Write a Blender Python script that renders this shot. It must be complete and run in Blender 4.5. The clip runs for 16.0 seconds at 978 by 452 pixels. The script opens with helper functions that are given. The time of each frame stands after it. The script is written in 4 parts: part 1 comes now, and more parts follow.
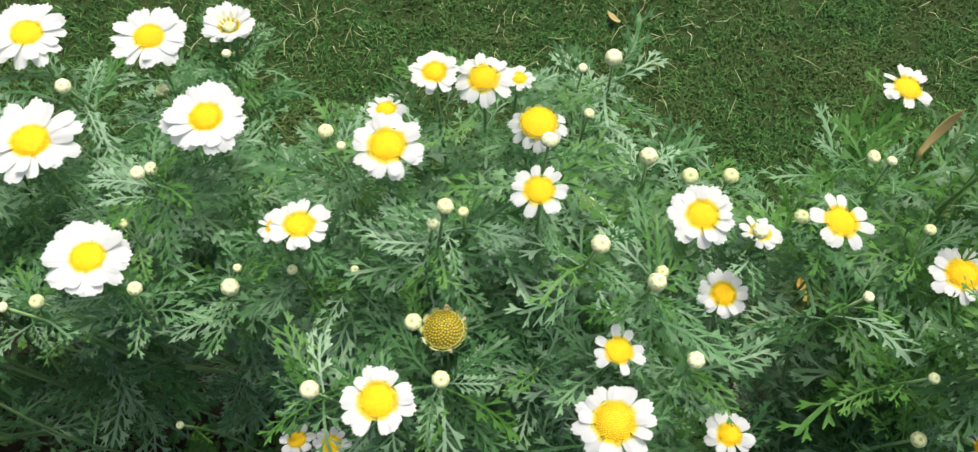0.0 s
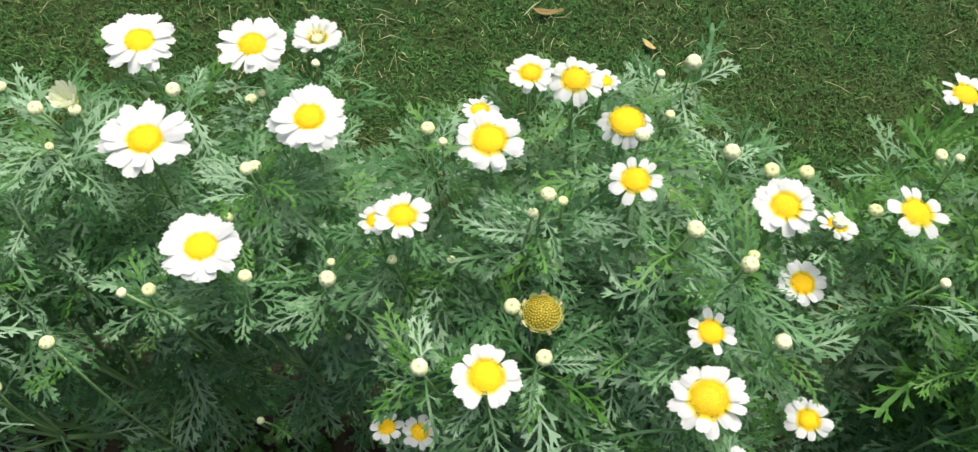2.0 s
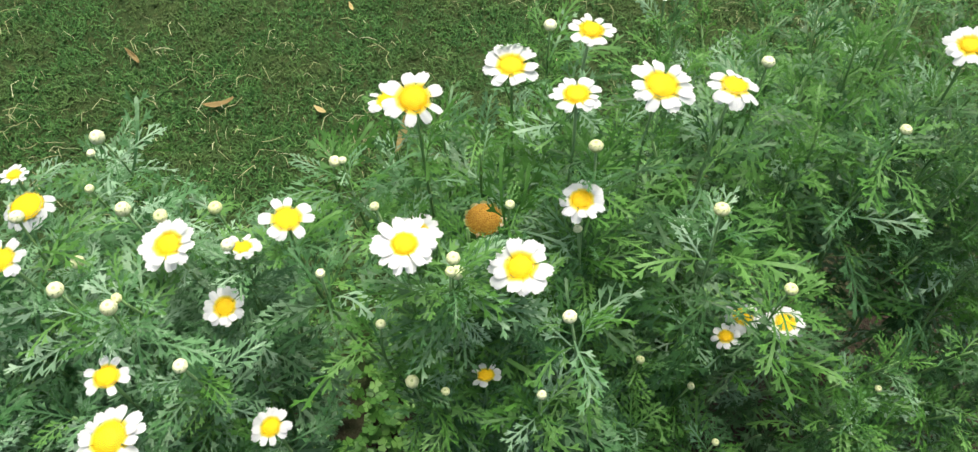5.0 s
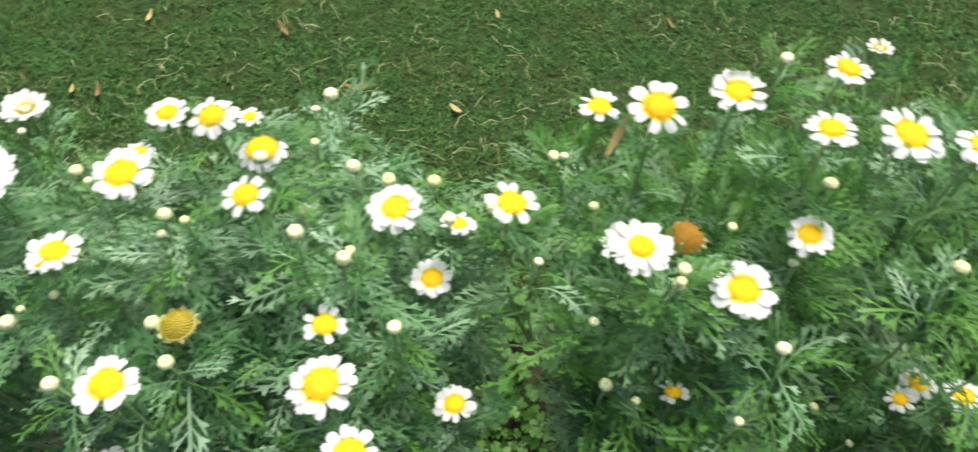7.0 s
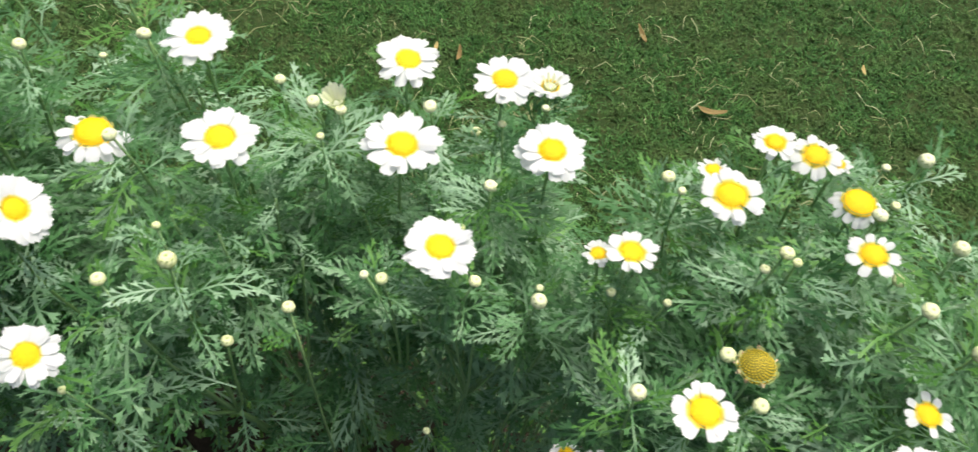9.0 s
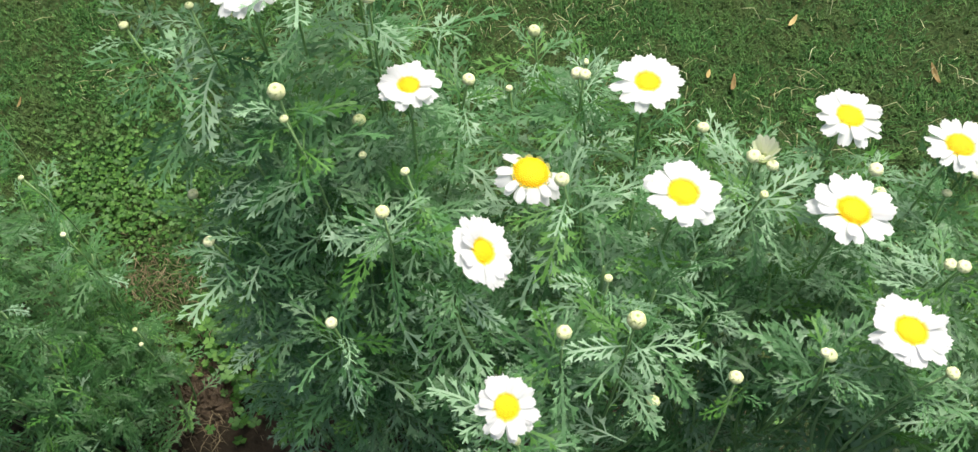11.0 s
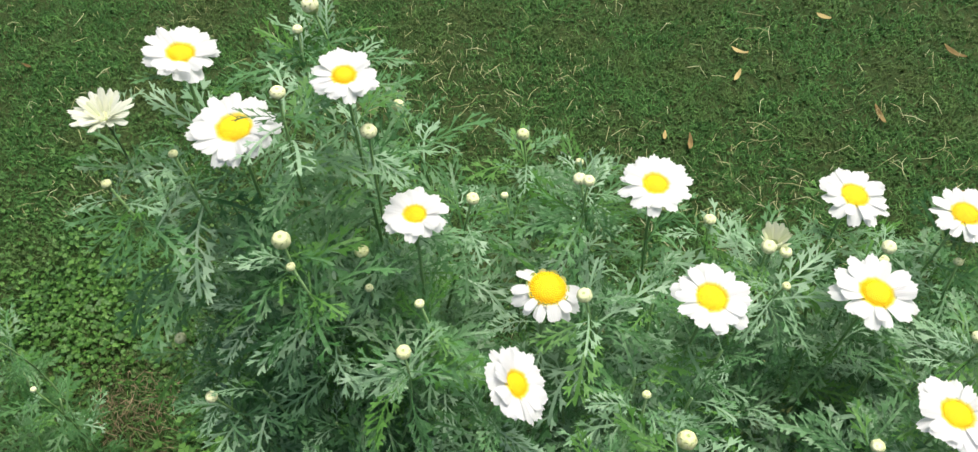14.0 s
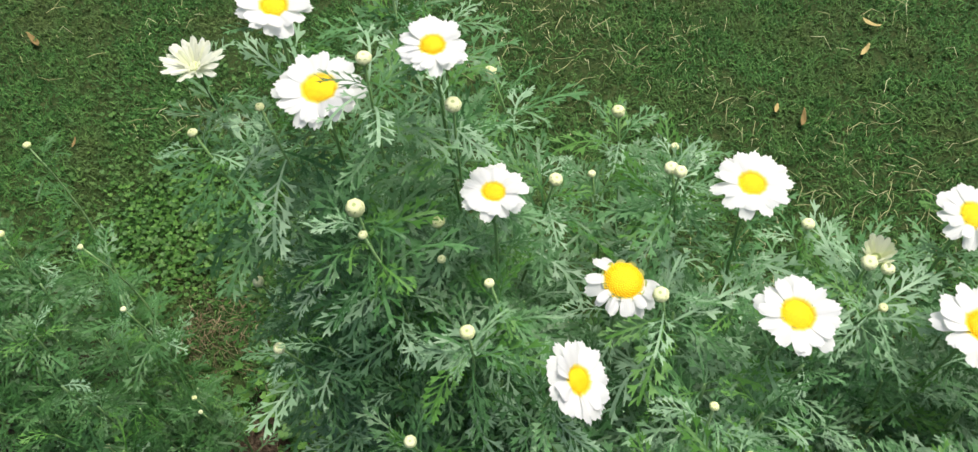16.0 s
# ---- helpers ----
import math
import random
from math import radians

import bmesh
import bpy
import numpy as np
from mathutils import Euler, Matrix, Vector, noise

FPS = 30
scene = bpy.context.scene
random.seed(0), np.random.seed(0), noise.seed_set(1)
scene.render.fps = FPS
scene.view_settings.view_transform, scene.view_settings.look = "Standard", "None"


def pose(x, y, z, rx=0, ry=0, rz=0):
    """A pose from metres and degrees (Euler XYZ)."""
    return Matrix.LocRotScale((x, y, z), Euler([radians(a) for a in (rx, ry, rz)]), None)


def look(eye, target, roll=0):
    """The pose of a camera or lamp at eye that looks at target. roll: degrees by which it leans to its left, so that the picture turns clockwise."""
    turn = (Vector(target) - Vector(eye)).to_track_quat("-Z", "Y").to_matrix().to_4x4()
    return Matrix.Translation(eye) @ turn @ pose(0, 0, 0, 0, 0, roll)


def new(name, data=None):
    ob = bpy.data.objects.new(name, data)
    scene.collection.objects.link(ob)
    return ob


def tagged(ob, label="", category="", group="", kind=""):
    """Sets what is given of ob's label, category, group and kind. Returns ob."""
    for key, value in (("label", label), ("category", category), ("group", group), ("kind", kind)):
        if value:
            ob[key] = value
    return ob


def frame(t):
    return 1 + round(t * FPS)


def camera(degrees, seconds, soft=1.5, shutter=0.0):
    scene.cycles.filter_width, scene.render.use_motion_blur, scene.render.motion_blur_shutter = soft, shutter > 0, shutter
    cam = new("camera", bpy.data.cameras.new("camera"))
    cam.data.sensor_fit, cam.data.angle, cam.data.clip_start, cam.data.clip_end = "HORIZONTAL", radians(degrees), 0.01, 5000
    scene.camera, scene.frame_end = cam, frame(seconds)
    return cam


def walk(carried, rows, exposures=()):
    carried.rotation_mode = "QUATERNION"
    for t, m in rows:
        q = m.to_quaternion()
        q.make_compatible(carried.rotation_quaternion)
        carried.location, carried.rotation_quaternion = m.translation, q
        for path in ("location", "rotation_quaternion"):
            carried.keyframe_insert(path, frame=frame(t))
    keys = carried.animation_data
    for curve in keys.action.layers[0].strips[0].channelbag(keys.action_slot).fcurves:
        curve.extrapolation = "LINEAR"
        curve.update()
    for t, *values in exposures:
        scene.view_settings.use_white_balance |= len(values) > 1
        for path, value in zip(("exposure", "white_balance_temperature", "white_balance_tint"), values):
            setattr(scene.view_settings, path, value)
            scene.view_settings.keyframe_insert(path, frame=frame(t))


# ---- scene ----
cam = camera(61.5, 16.0, soft=1.35, shutter=0.25)
PATH = [
    (0, (-0.003, 0.03, 1.225), (0.016, 0.837, -0.605), 5.4),
    (0.5, (-0.042, 0.013, 1.234), (-0.027, 0.835, -0.59), 4.6),
    (1, (-0.071, 0.003, 1.234), (-0.061, 0.842, -0.582), 4.1),
    (1.5, (-0.091, -0.004, 1.243), (-0.095, 0.86, -0.561), 4.1),
    (2, (-0.063, -0.018, 1.239), (-0.064, 0.872, -0.552), 4.3),
    (2.5, (-0.021, -0.03, 1.235), (0.083, 0.865, -0.551), 6.3),
    (3, (0.036, -0.05, 1.255), (0.164, 0.854, -0.525), 6.6),
    (3.5, (0.164, -0.077, 1.273), (0.311, 0.852, -0.492), 5.2),
    (4, (0.253, -0.099, 1.272), (0.417, 0.847, -0.482), 2.5),
    (4.2, (0.273, -0.098, 1.277), (0.443, 0.871, -0.464), 1.2),
    (5.25, (0.313, -0.100, 1.282), (0.553, 0.927, -0.415), -0.6),
    (6.3, (0.297, -0.104, 1.278), (0.597, 0.952, -0.394), 0.4),
    (6.5, (0.275, -0.104, 1.276), (0.573, 0.952, -0.397), 1.3),
    (7, (0.174, -0.099, 1.272), (0.294, 0.985, -0.404), 4.3),
    (7.5, (0.065, -0.079, 1.262), (0.056, 0.989, -0.428), 4.1),
    (8, (-0.035, -0.074, 1.254), (-0.071, 0.995, -0.436), 4.2),
    (8.5, (-0.11, -0.085, 1.246), (-0.245, 0.986, -0.437), 5.1),
    (9, (-0.166, -0.096, 1.249), (-0.39, 0.951, -0.441), 4.4),
    (9.5, (-0.23, -0.106, 1.249), (-0.588, 0.907, -0.437), 1.9),
    (10, (-0.303, -0.099, 1.26), (-0.766, 0.866, -0.429), -0.9),
    (10.2, (-0.339, -0.103, 1.251), (-0.851, 0.853, -0.429), -2.2),
    (11.25, (-0.433, -0.142, 1.243), (-0.945, 0.813, -0.446), -5.7),
    (12.3, (-0.491, -0.175, 1.254), (-0.872, 0.826, -0.435), -7.0),
    (12.5, (-0.499, -0.175, 1.26), (-0.879, 0.854, -0.413), -6.6),
    (13, (-0.518, -0.163, 1.279), (-0.912, 0.958, -0.329), -4.7),
    (13.5, (-0.518, -0.135, 1.277), (-0.921, 1.016, -0.309), -3.3),
    (14, (-0.493, -0.097, 1.254), (-0.924, 1.002, -0.36), -4.6),
    (14.5, (-0.463, -0.071, 1.248), (-0.956, 0.949, -0.4), -5.8),
    (15, (-0.448, -0.061, 1.238), (-0.999, 0.881, -0.438), -8.2),
    (15.5, (-0.469, -0.068, 1.244), (-1.047, 0.85, -0.437), -8.6),
    (16, (-0.495, -0.057, 1.254), (-1.099, 0.84, -0.429), -9.1),
]
walk(cam, [(t, look(eye, target, roll)) for t, eye, target, roll in PATH], exposures=[(0.0, 0.24), (2.5, 0.31), (4.2, 0.45), (6.5, 0.58), (7.5, 0.42), (8.5, 0.36), (10.0, 0.45), (12.5, 0.44), (14.0, 0.31), (16.0, 0.28)])

# ---- light: bright veiled daylight ----
SUN_HEIGHT, SUN_TURN = 67.0, 25.0
sky_world = bpy.data.worlds.new("sky")
scene.world = sky_world
sky_world.use_nodes = True
sky_tree = sky_world.node_tree
sky = sky_tree.nodes.new("ShaderNodeTexSky")
sky.sky_type, sky.sun_disc = "NISHITA", False
sky.sun_elevation, sky.sun_rotation = radians(SUN_HEIGHT), radians(SUN_TURN)
sky.air_density, sky.dust_density, sky.ozone_density = 1.0, 7.0, 0.2
sky_tree.links.new(sky.outputs[0], sky_tree.nodes["Background"].inputs[0])
sky_tree.nodes["Background"].inputs[1].default_value = 0.12
sun = new("sun", bpy.data.lights.new("sun", "SUN"))
sun.data.energy, sun.data.angle, sun.data.color = 3.1, radians(35), (1.0, 0.97, 0.92)
a, e = radians(SUN_TURN), radians(SUN_HEIGHT)
sun.matrix_world = look((math.sin(a) * math.cos(e) * 9, math.cos(a) * math.cos(e) * 9, math.sin(e) * 9), (0, 0, 0))


# ---- materials ----
def material(name, rough=0.6, spec=0.3):
    m = bpy.data.materials.new(name)
    m.use_nodes = True
    b = m.node_tree.nodes["Principled BSDF"]
    b.inputs["Roughness"].default_value = rough
    b.inputs["Specular IOR Level"].default_value = spec
    return m, m.node_tree, b


def node(tree, kind, **settings):
    n = tree.nodes.new(kind)
    for key, value in settings.items():
        setattr(n, key, value)
    return n


def ramp(tree, source, *stops):
    r = tree.nodes.new("ShaderNodeValToRGB")
    while len(r.color_ramp.elements) < len(stops):
        r.color_ramp.elements.new(0.5)
    for el, (at, colour) in zip(r.color_ramp.elements, stops):
        el.position, el.color = at, (*colour, 1)
    tree.links.new(source, r.inputs[0])
    return r.outputs[0]


def noise_at(tree, scale, detail=3.0, rough=0.55):
    c = tree.nodes.new("ShaderNodeNewGeometry")
    n = tree.nodes.new("ShaderNodeTexNoise")
    n.inputs["Scale"].default_value, n.inputs["Detail"].default_value = scale, detail
    n.inputs["Roughness"].default_value = rough
    tree.links.new(c.outputs["Position"], n.inputs["Vector"])
    return n.outputs["Fac"]


def blend(tree, fac, one, two, mode="MIX"):
    m = tree.nodes.new("ShaderNodeMix")
    m.data_type, m.blend_type = "RGBA", mode
    for sock, value in ((m.inputs[0], fac), (m.inputs[6], one), (m.inputs[7], two)):
        if isinstance(value, tuple):
            sock.default_value = (*value, 1)
        elif isinstance(value, float):
            sock.default_value = value
        else:
            tree.links.new(value, sock)
    return m.outputs[2]


def bump(tree, bsdf, height, strength, distance=0.002):
    b = tree.nodes.new("ShaderNodeBump")
    b.inputs["Strength"].default_value, b.inputs["Distance"].default_value = strength, distance
    tree.links.new(height, b.inputs["Height"])
    tree.links.new(b.outputs[0], bsdf.inputs["Normal"])


def chance(tree):
    """One random number for each separate piece."""
    g = tree.nodes.new("ShaderNodeNewGeometry")
    o = tree.nodes.new("ShaderNodeObjectInfo")
    s = node(tree, "ShaderNodeMath", operation="ADD")
    tree.links.new(g.outputs["Random Per Island"], s.inputs[0])
    tree.links.new(o.outputs["Random"], s.inputs[1])
    f = node(tree, "ShaderNodeMath", operation="FRACT")
    tree.links.new(s.outputs[0], f.inputs[0])
    return f.outputs[0]


def thin(tree, bsdf, colour, amount):
    """Lets part of the light through a thin leaf."""
    out = tree.nodes["Material Output"]
    t = tree.nodes.new("ShaderNodeBsdfTranslucent")
    tree.links.new(colour, t.inputs[0])
    m = tree.nodes.new("ShaderNodeMixShader")
    m.inputs[0].default_value = amount
    tree.links.new(bsdf.outputs[0], m.inputs[1])
    tree.links.new(t.outputs[0], m.inputs[2])
    tree.links.new(m.outputs[0], out.inputs[0])


def leafy(name, dark, mid, light, rough, spec, through_light, patches=None, clumps=0.0):
    m, tree, b = material(name, rough, spec)
    base = ramp(tree, chance(tree), (0.0, dark), (0.58, mid), (1.0, light))
    mottled = blend(tree, ramp(tree, noise_at(tree, 260, 2), (0.35, (0, 0, 0)), (0.7, (1, 1, 1))), base, light)
    soft = blend(tree, 0.22, base, mottled)
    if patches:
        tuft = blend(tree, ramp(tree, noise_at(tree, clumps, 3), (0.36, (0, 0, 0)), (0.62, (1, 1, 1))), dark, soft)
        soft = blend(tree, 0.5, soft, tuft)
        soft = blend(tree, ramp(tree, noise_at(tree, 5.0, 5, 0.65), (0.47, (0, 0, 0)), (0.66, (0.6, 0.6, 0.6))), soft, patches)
    tree.links.new(soft, b.inputs["Base Color"])
    bump(tree, b, noise_at(tree, 900, 2), 0.25, 0.0006)
    thin(tree, b, soft, through_light)
    return m


LEAF = leafy("grey_green_leaf", (0.032, 0.13, 0.024), (0.088, 0.235, 0.074), (0.29, 0.46, 0.285), 0.42, 0.42, 0.3)
DEEP = leafy("deep_green_leaf", (0.022, 0.085, 0.014), (0.042, 0.132, 0.03), (0.09, 0.21, 0.07), 0.48, 0.38, 0.22)
FRESH = leafy("fresh_green_leaf", (0.05, 0.165, 0.022), (0.08, 0.225, 0.034), (0.13, 0.3, 0.065), 0.5, 0.35, 0.3)
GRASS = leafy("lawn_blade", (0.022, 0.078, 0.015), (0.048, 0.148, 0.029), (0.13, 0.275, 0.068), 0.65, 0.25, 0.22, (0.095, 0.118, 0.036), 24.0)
CLOVER = leafy("clover_leaf", (0.034, 0.112, 0.016), (0.06, 0.17, 0.026), (0.125, 0.27, 0.05), 0.5, 0.35, 0.25)
STEM = leafy("green_stem", (0.15, 0.28, 0.085), (0.21, 0.36, 0.13), (0.28, 0.43, 0.19), 0.6, 0.3, 0.0)
STRAW = leafy("dry_straw", (0.22, 0.235, 0.1), (0.36, 0.38, 0.18), (0.56, 0.58, 0.35), 0.8, 0.15, 0.1)
LITTER = leafy("dead_leaf", (0.13, 0.09, 0.03), (0.21, 0.15, 0.055), (0.29, 0.215, 0.085), 0.7, 0.25, 0.12)
STALK = leafy("dead_stalk", (0.1, 0.078, 0.042), (0.17, 0.137, 0.078), (0.27, 0.225, 0.135), 0.8, 0.15, 0.05)
OCHRE_LITTER = leafy("ochre_dead_leaf", (0.3, 0.18, 0.025), (0.4, 0.26, 0.035), (0.48, 0.33, 0.06), 0.7, 0.25, 0.2)
PALE_LITTER = leafy("pale_dead_leaf", (0.36, 0.28, 0.1), (0.46, 0.37, 0.15), (0.55, 0.46, 0.22), 0.7, 0.25, 0.12)


def petal_material(name, *halo):
    m, tree, b = material(name, 0.5, 0.25)
    c = tree.nodes.new("ShaderNodeTexCoord")
    x = tree.nodes.new("ShaderNodeSeparateXYZ")
    tree.links.new(c.outputs["Generated"], x.inputs[0])
    root = ramp(tree, x.outputs[1], (halo[0], (0.87, 0.62, 0.008)), (halo[1], (0.87, 0.76, 0.16)), (halo[2], (0.84, 0.85, 0.85)))
    w = node(tree, "ShaderNodeTexWave", wave_type="BANDS", bands_direction="X")
    w.inputs["Scale"].default_value, w.inputs["Distortion"].default_value = 2.2, 0.6
    tree.links.new(c.outputs["Generated"], w.inputs["Vector"])
    bump(tree, b, w.outputs["Fac"], 0.18, 0.0005)
    tree.links.new(root, b.inputs["Base Color"])
    thin(tree, b, root, 0.48)
    return m


def disc_material(name, low, mid, high, rough=0.65):
    m, tree, b = material(name, rough, 0.25)
    col = ramp(tree, chance(tree), (0.0, low), (0.5, mid), (1.0, high))
    patch = blend(tree, ramp(tree, noise_at(tree, 420, 2), (0.4, (0, 0, 0)), (0.65, (1, 1, 1))), col, mid)
    tree.links.new(patch, b.inputs["Base Color"])
    bump(tree, b, noise_at(tree, 1500, 2), 0.4, 0.0006)
    return m


PETAL = petal_material("white_petal", 0.06, 0.14, 0.22)
HALO_PETAL = petal_material("white_petal_with_yellow_base", 0.13, 0.25, 0.36)
DISC = disc_material("yellow_florets", (0.78, 0.46, 0.003), (0.87, 0.57, 0.004), (0.92, 0.66, 0.008))
DISC_FLOOR = disc_material("orange_floret_floor", (0.6, 0.33, 0.003), (0.7, 0.4, 0.004), (0.78, 0.48, 0.006))
SPENT_FLOOR = disc_material("olive_floret_floor", (0.06, 0.075, 0.008), (0.11, 0.115, 0.012), (0.18, 0.16, 0.018))
SPENT = disc_material("faded_florets", (0.4, 0.3, 0.014), (0.55, 0.4, 0.018), (0.7, 0.5, 0.025))
DRIED = disc_material("dried_brown_florets", (0.22, 0.1, 0.012), (0.4, 0.2, 0.02), (0.52, 0.3, 0.04))
CREAM = disc_material("cream_bud", (0.56, 0.62, 0.26), (0.69, 0.73, 0.41), (0.78, 0.8, 0.53))
BRACT = leafy("pale_bract", (0.28, 0.38, 0.11), (0.4, 0.5, 0.19), (0.52, 0.6, 0.3), 0.6, 0.3, 0.1)
WITHERED = disc_material("withered_petal", (0.45, 0.3, 0.16), (0.6, 0.47, 0.3), (0.68, 0.58, 0.42), 0.75)


def ground_material():
    m, tree, b = material("turf_and_soil", 0.9, 0.15)
    turf = ramp(tree, noise_at(tree, 60, 6, 0.7), (0.3, (0.022, 0.044, 0.012)), (0.5, (0.04, 0.07, 0.019)), (0.72, (0.084, 0.095, 0.035)))
    soil = ramp(tree, noise_at(tree, 45, 8, 0.7), (0.3, (0.022, 0.017, 0.011)), (0.55, (0.045, 0.035, 0.022)), (0.75, (0.085, 0.066, 0.042)))
    g = tree.nodes.new("ShaderNodeNewGeometry")
    x = tree.nodes.new("ShaderNodeSeparateXYZ")
    tree.links.new(g.outputs["Position"], x.inputs[0])
    wob = node(tree, "ShaderNodeMath", operation="MULTIPLY_ADD")
    tree.links.new(noise_at(tree, 7, 4), wob.inputs[0])
    wob.inputs[1].default_value = 0.5
    tree.links.new(x.outputs[1], wob.inputs[2])
    far = node(tree, "ShaderNodeMath", operation="ABSOLUTE")
    mid = node(tree, "ShaderNodeMath", operation="SUBTRACT")
    mid.inputs[1].default_value = 0.2
    tree.links.new(wob.outputs[0], mid.inputs[0])
    tree.links.new(mid.outputs[0], far.inputs[0])
    reach = node(tree, "ShaderNodeMapRange")
    for key, value in (("From Min", -1.22), ("From Max", -0.98), ("To Min", 0.3), ("To Max", 0.0)):
        reach.inputs[key].default_value = value
    tree.links.new(x.outputs[0], reach.inputs["Value"])
    wide = node(tree, "ShaderNodeMath", operation="ADD")
    tree.links.new(far.outputs[0], wide.inputs[0])
    tree.links.new(reach.outputs[0], wide.inputs[1])
    off = node(tree, "ShaderNodeMath", operation="ADD")
    off.inputs[1].default_value = 0.25
    tree.links.new(x.outputs[0], off.inputs[0])
    away = node(tree, "ShaderNodeMath", operation="ABSOLUTE")
    tree.links.new(off.outputs[0], away.inputs[0])
    past = node(tree, "ShaderNodeMapRange")
    for key, value in (("From Min", 1.5), ("From Max", 1.9), ("To Min", 0.0), ("To Max", 0.6)):
        past.inputs[key].default_value = value
    tree.links.new(away.outputs[0], past.inputs["Value"])
    ends = node(tree, "ShaderNodeMath", operation="ADD")
    tree.links.new(wide.outputs[0], ends.inputs[0])
    tree.links.new(past.outputs[0], ends.inputs[1])
    bed = ramp(tree, ends.outputs[0], (0.4, (1, 1, 1)), (0.55, (0, 0, 0)))
    tree.links.new(blend(tree, bed, turf, soil), b.inputs["Base Color"])
    bump(tree, b, noise_at(tree, 90, 8, 0.75), 0.9, 0.012)
    return m


def soil_material():
    m, tree, b = material("crumbly_soil", 0.95, 0.1)
    colour = ramp(tree, noise_at(tree, 120, 6, 0.7), (0.3, (0.06, 0.043, 0.028)), (0.52, (0.11, 0.082, 0.054)), (0.75, (0.19, 0.148, 0.104)))
    tree.links.new(colour, b.inputs["Base Color"])
    bump(tree, b, noise_at(tree, 300, 6, 0.7), 0.8, 0.004)
    return m


GROUND, SOIL = ground_material(), soil_material()
rng = np.random.default_rng(11)


# ---- helpers of this scene ----
def mesh_of(name, verts, faces, *mats, smooth=True, slots=None):
    me = bpy.data.meshes.new(name)
    me.from_pydata([tuple(v) for v in verts], [], faces)
    for m in mats:
        me.materials.append(m)
    if slots is not None:
        me.polygons.foreach_set("material_index", slots)
    if smooth:
        me.polygons.foreach_set("use_smooth", [True] * len(me.polygons))
    me.update()
    return me


def big_mesh(name, verts, tris, *mats, slots=None):
    """A large mesh of triangles from arrays."""
    me = bpy.data.meshes.new(name)
    me.vertices.add(len(verts))
    me.vertices.foreach_set("co", np.ascontiguousarray(verts, np.float32).ravel())
    me.loops.add(tris.size)
    me.loops.foreach_set("vertex_index", np.ascontiguousarray(tris, np.int32).ravel())
    me.polygons.add(len(tris))
    me.polygons.foreach_set("loop_start", np.arange(0, tris.size, 3, dtype=np.int32))
    for m in mats:
        me.materials.append(m)
    if slots is not None:
        me.polygons.foreach_set("material_index", np.ascontiguousarray(slots, np.int32))
    me.polygons.foreach_set("use_smooth", np.ones(len(tris), bool))
    me.update(calc_edges=True)
    return me


def part(name, me, parent, m=None, label="", kind=""):
    """One mesh object under a thing or a part, at the pose m in its parent's space."""
    ob = new(name, me)
    ob.parent = parent
    if m is not None:
        ob.matrix_basis = m
    return tagged(ob, label=label, kind=kind)


def facing(at, along, roll=0.0):
    """A pose at a place whose z axis points along the given way."""
    q = Vector(along).normalized().to_track_quat("Z", "Y")
    return Matrix.Translation(at) @ q.to_matrix().to_4x4() @ Matrix.Rotation(roll, 4, "Z")


def tube(name, pts, r0, r1, mat, sides=6):
    verts, faces = [], []
    for i, p in enumerate(pts):
        ahead = (pts[min(i + 1, len(pts) - 1)] - pts[max(i - 1, 0)]).normalized()
        q = ahead.to_track_quat("Z", "Y").to_matrix()
        r = r0 + (r1 - r0) * i / (len(pts) - 1)
        for k in range(sides):
            w = 2 * math.pi * k / sides
            verts.append(p + q @ Vector((r * math.cos(w), r * math.sin(w), 0)))
    for i in range(len(pts) - 1):
        for k in range(sides):
            n = (k + 1) % sides
            faces.append((i * sides + k, i * sides + n, (i + 1) * sides + n, (i + 1) * sides + k))
    faces.append(tuple((len(pts) - 1) * sides + k for k in range(sides)))
    return mesh_of(name, verts, faces, mat)


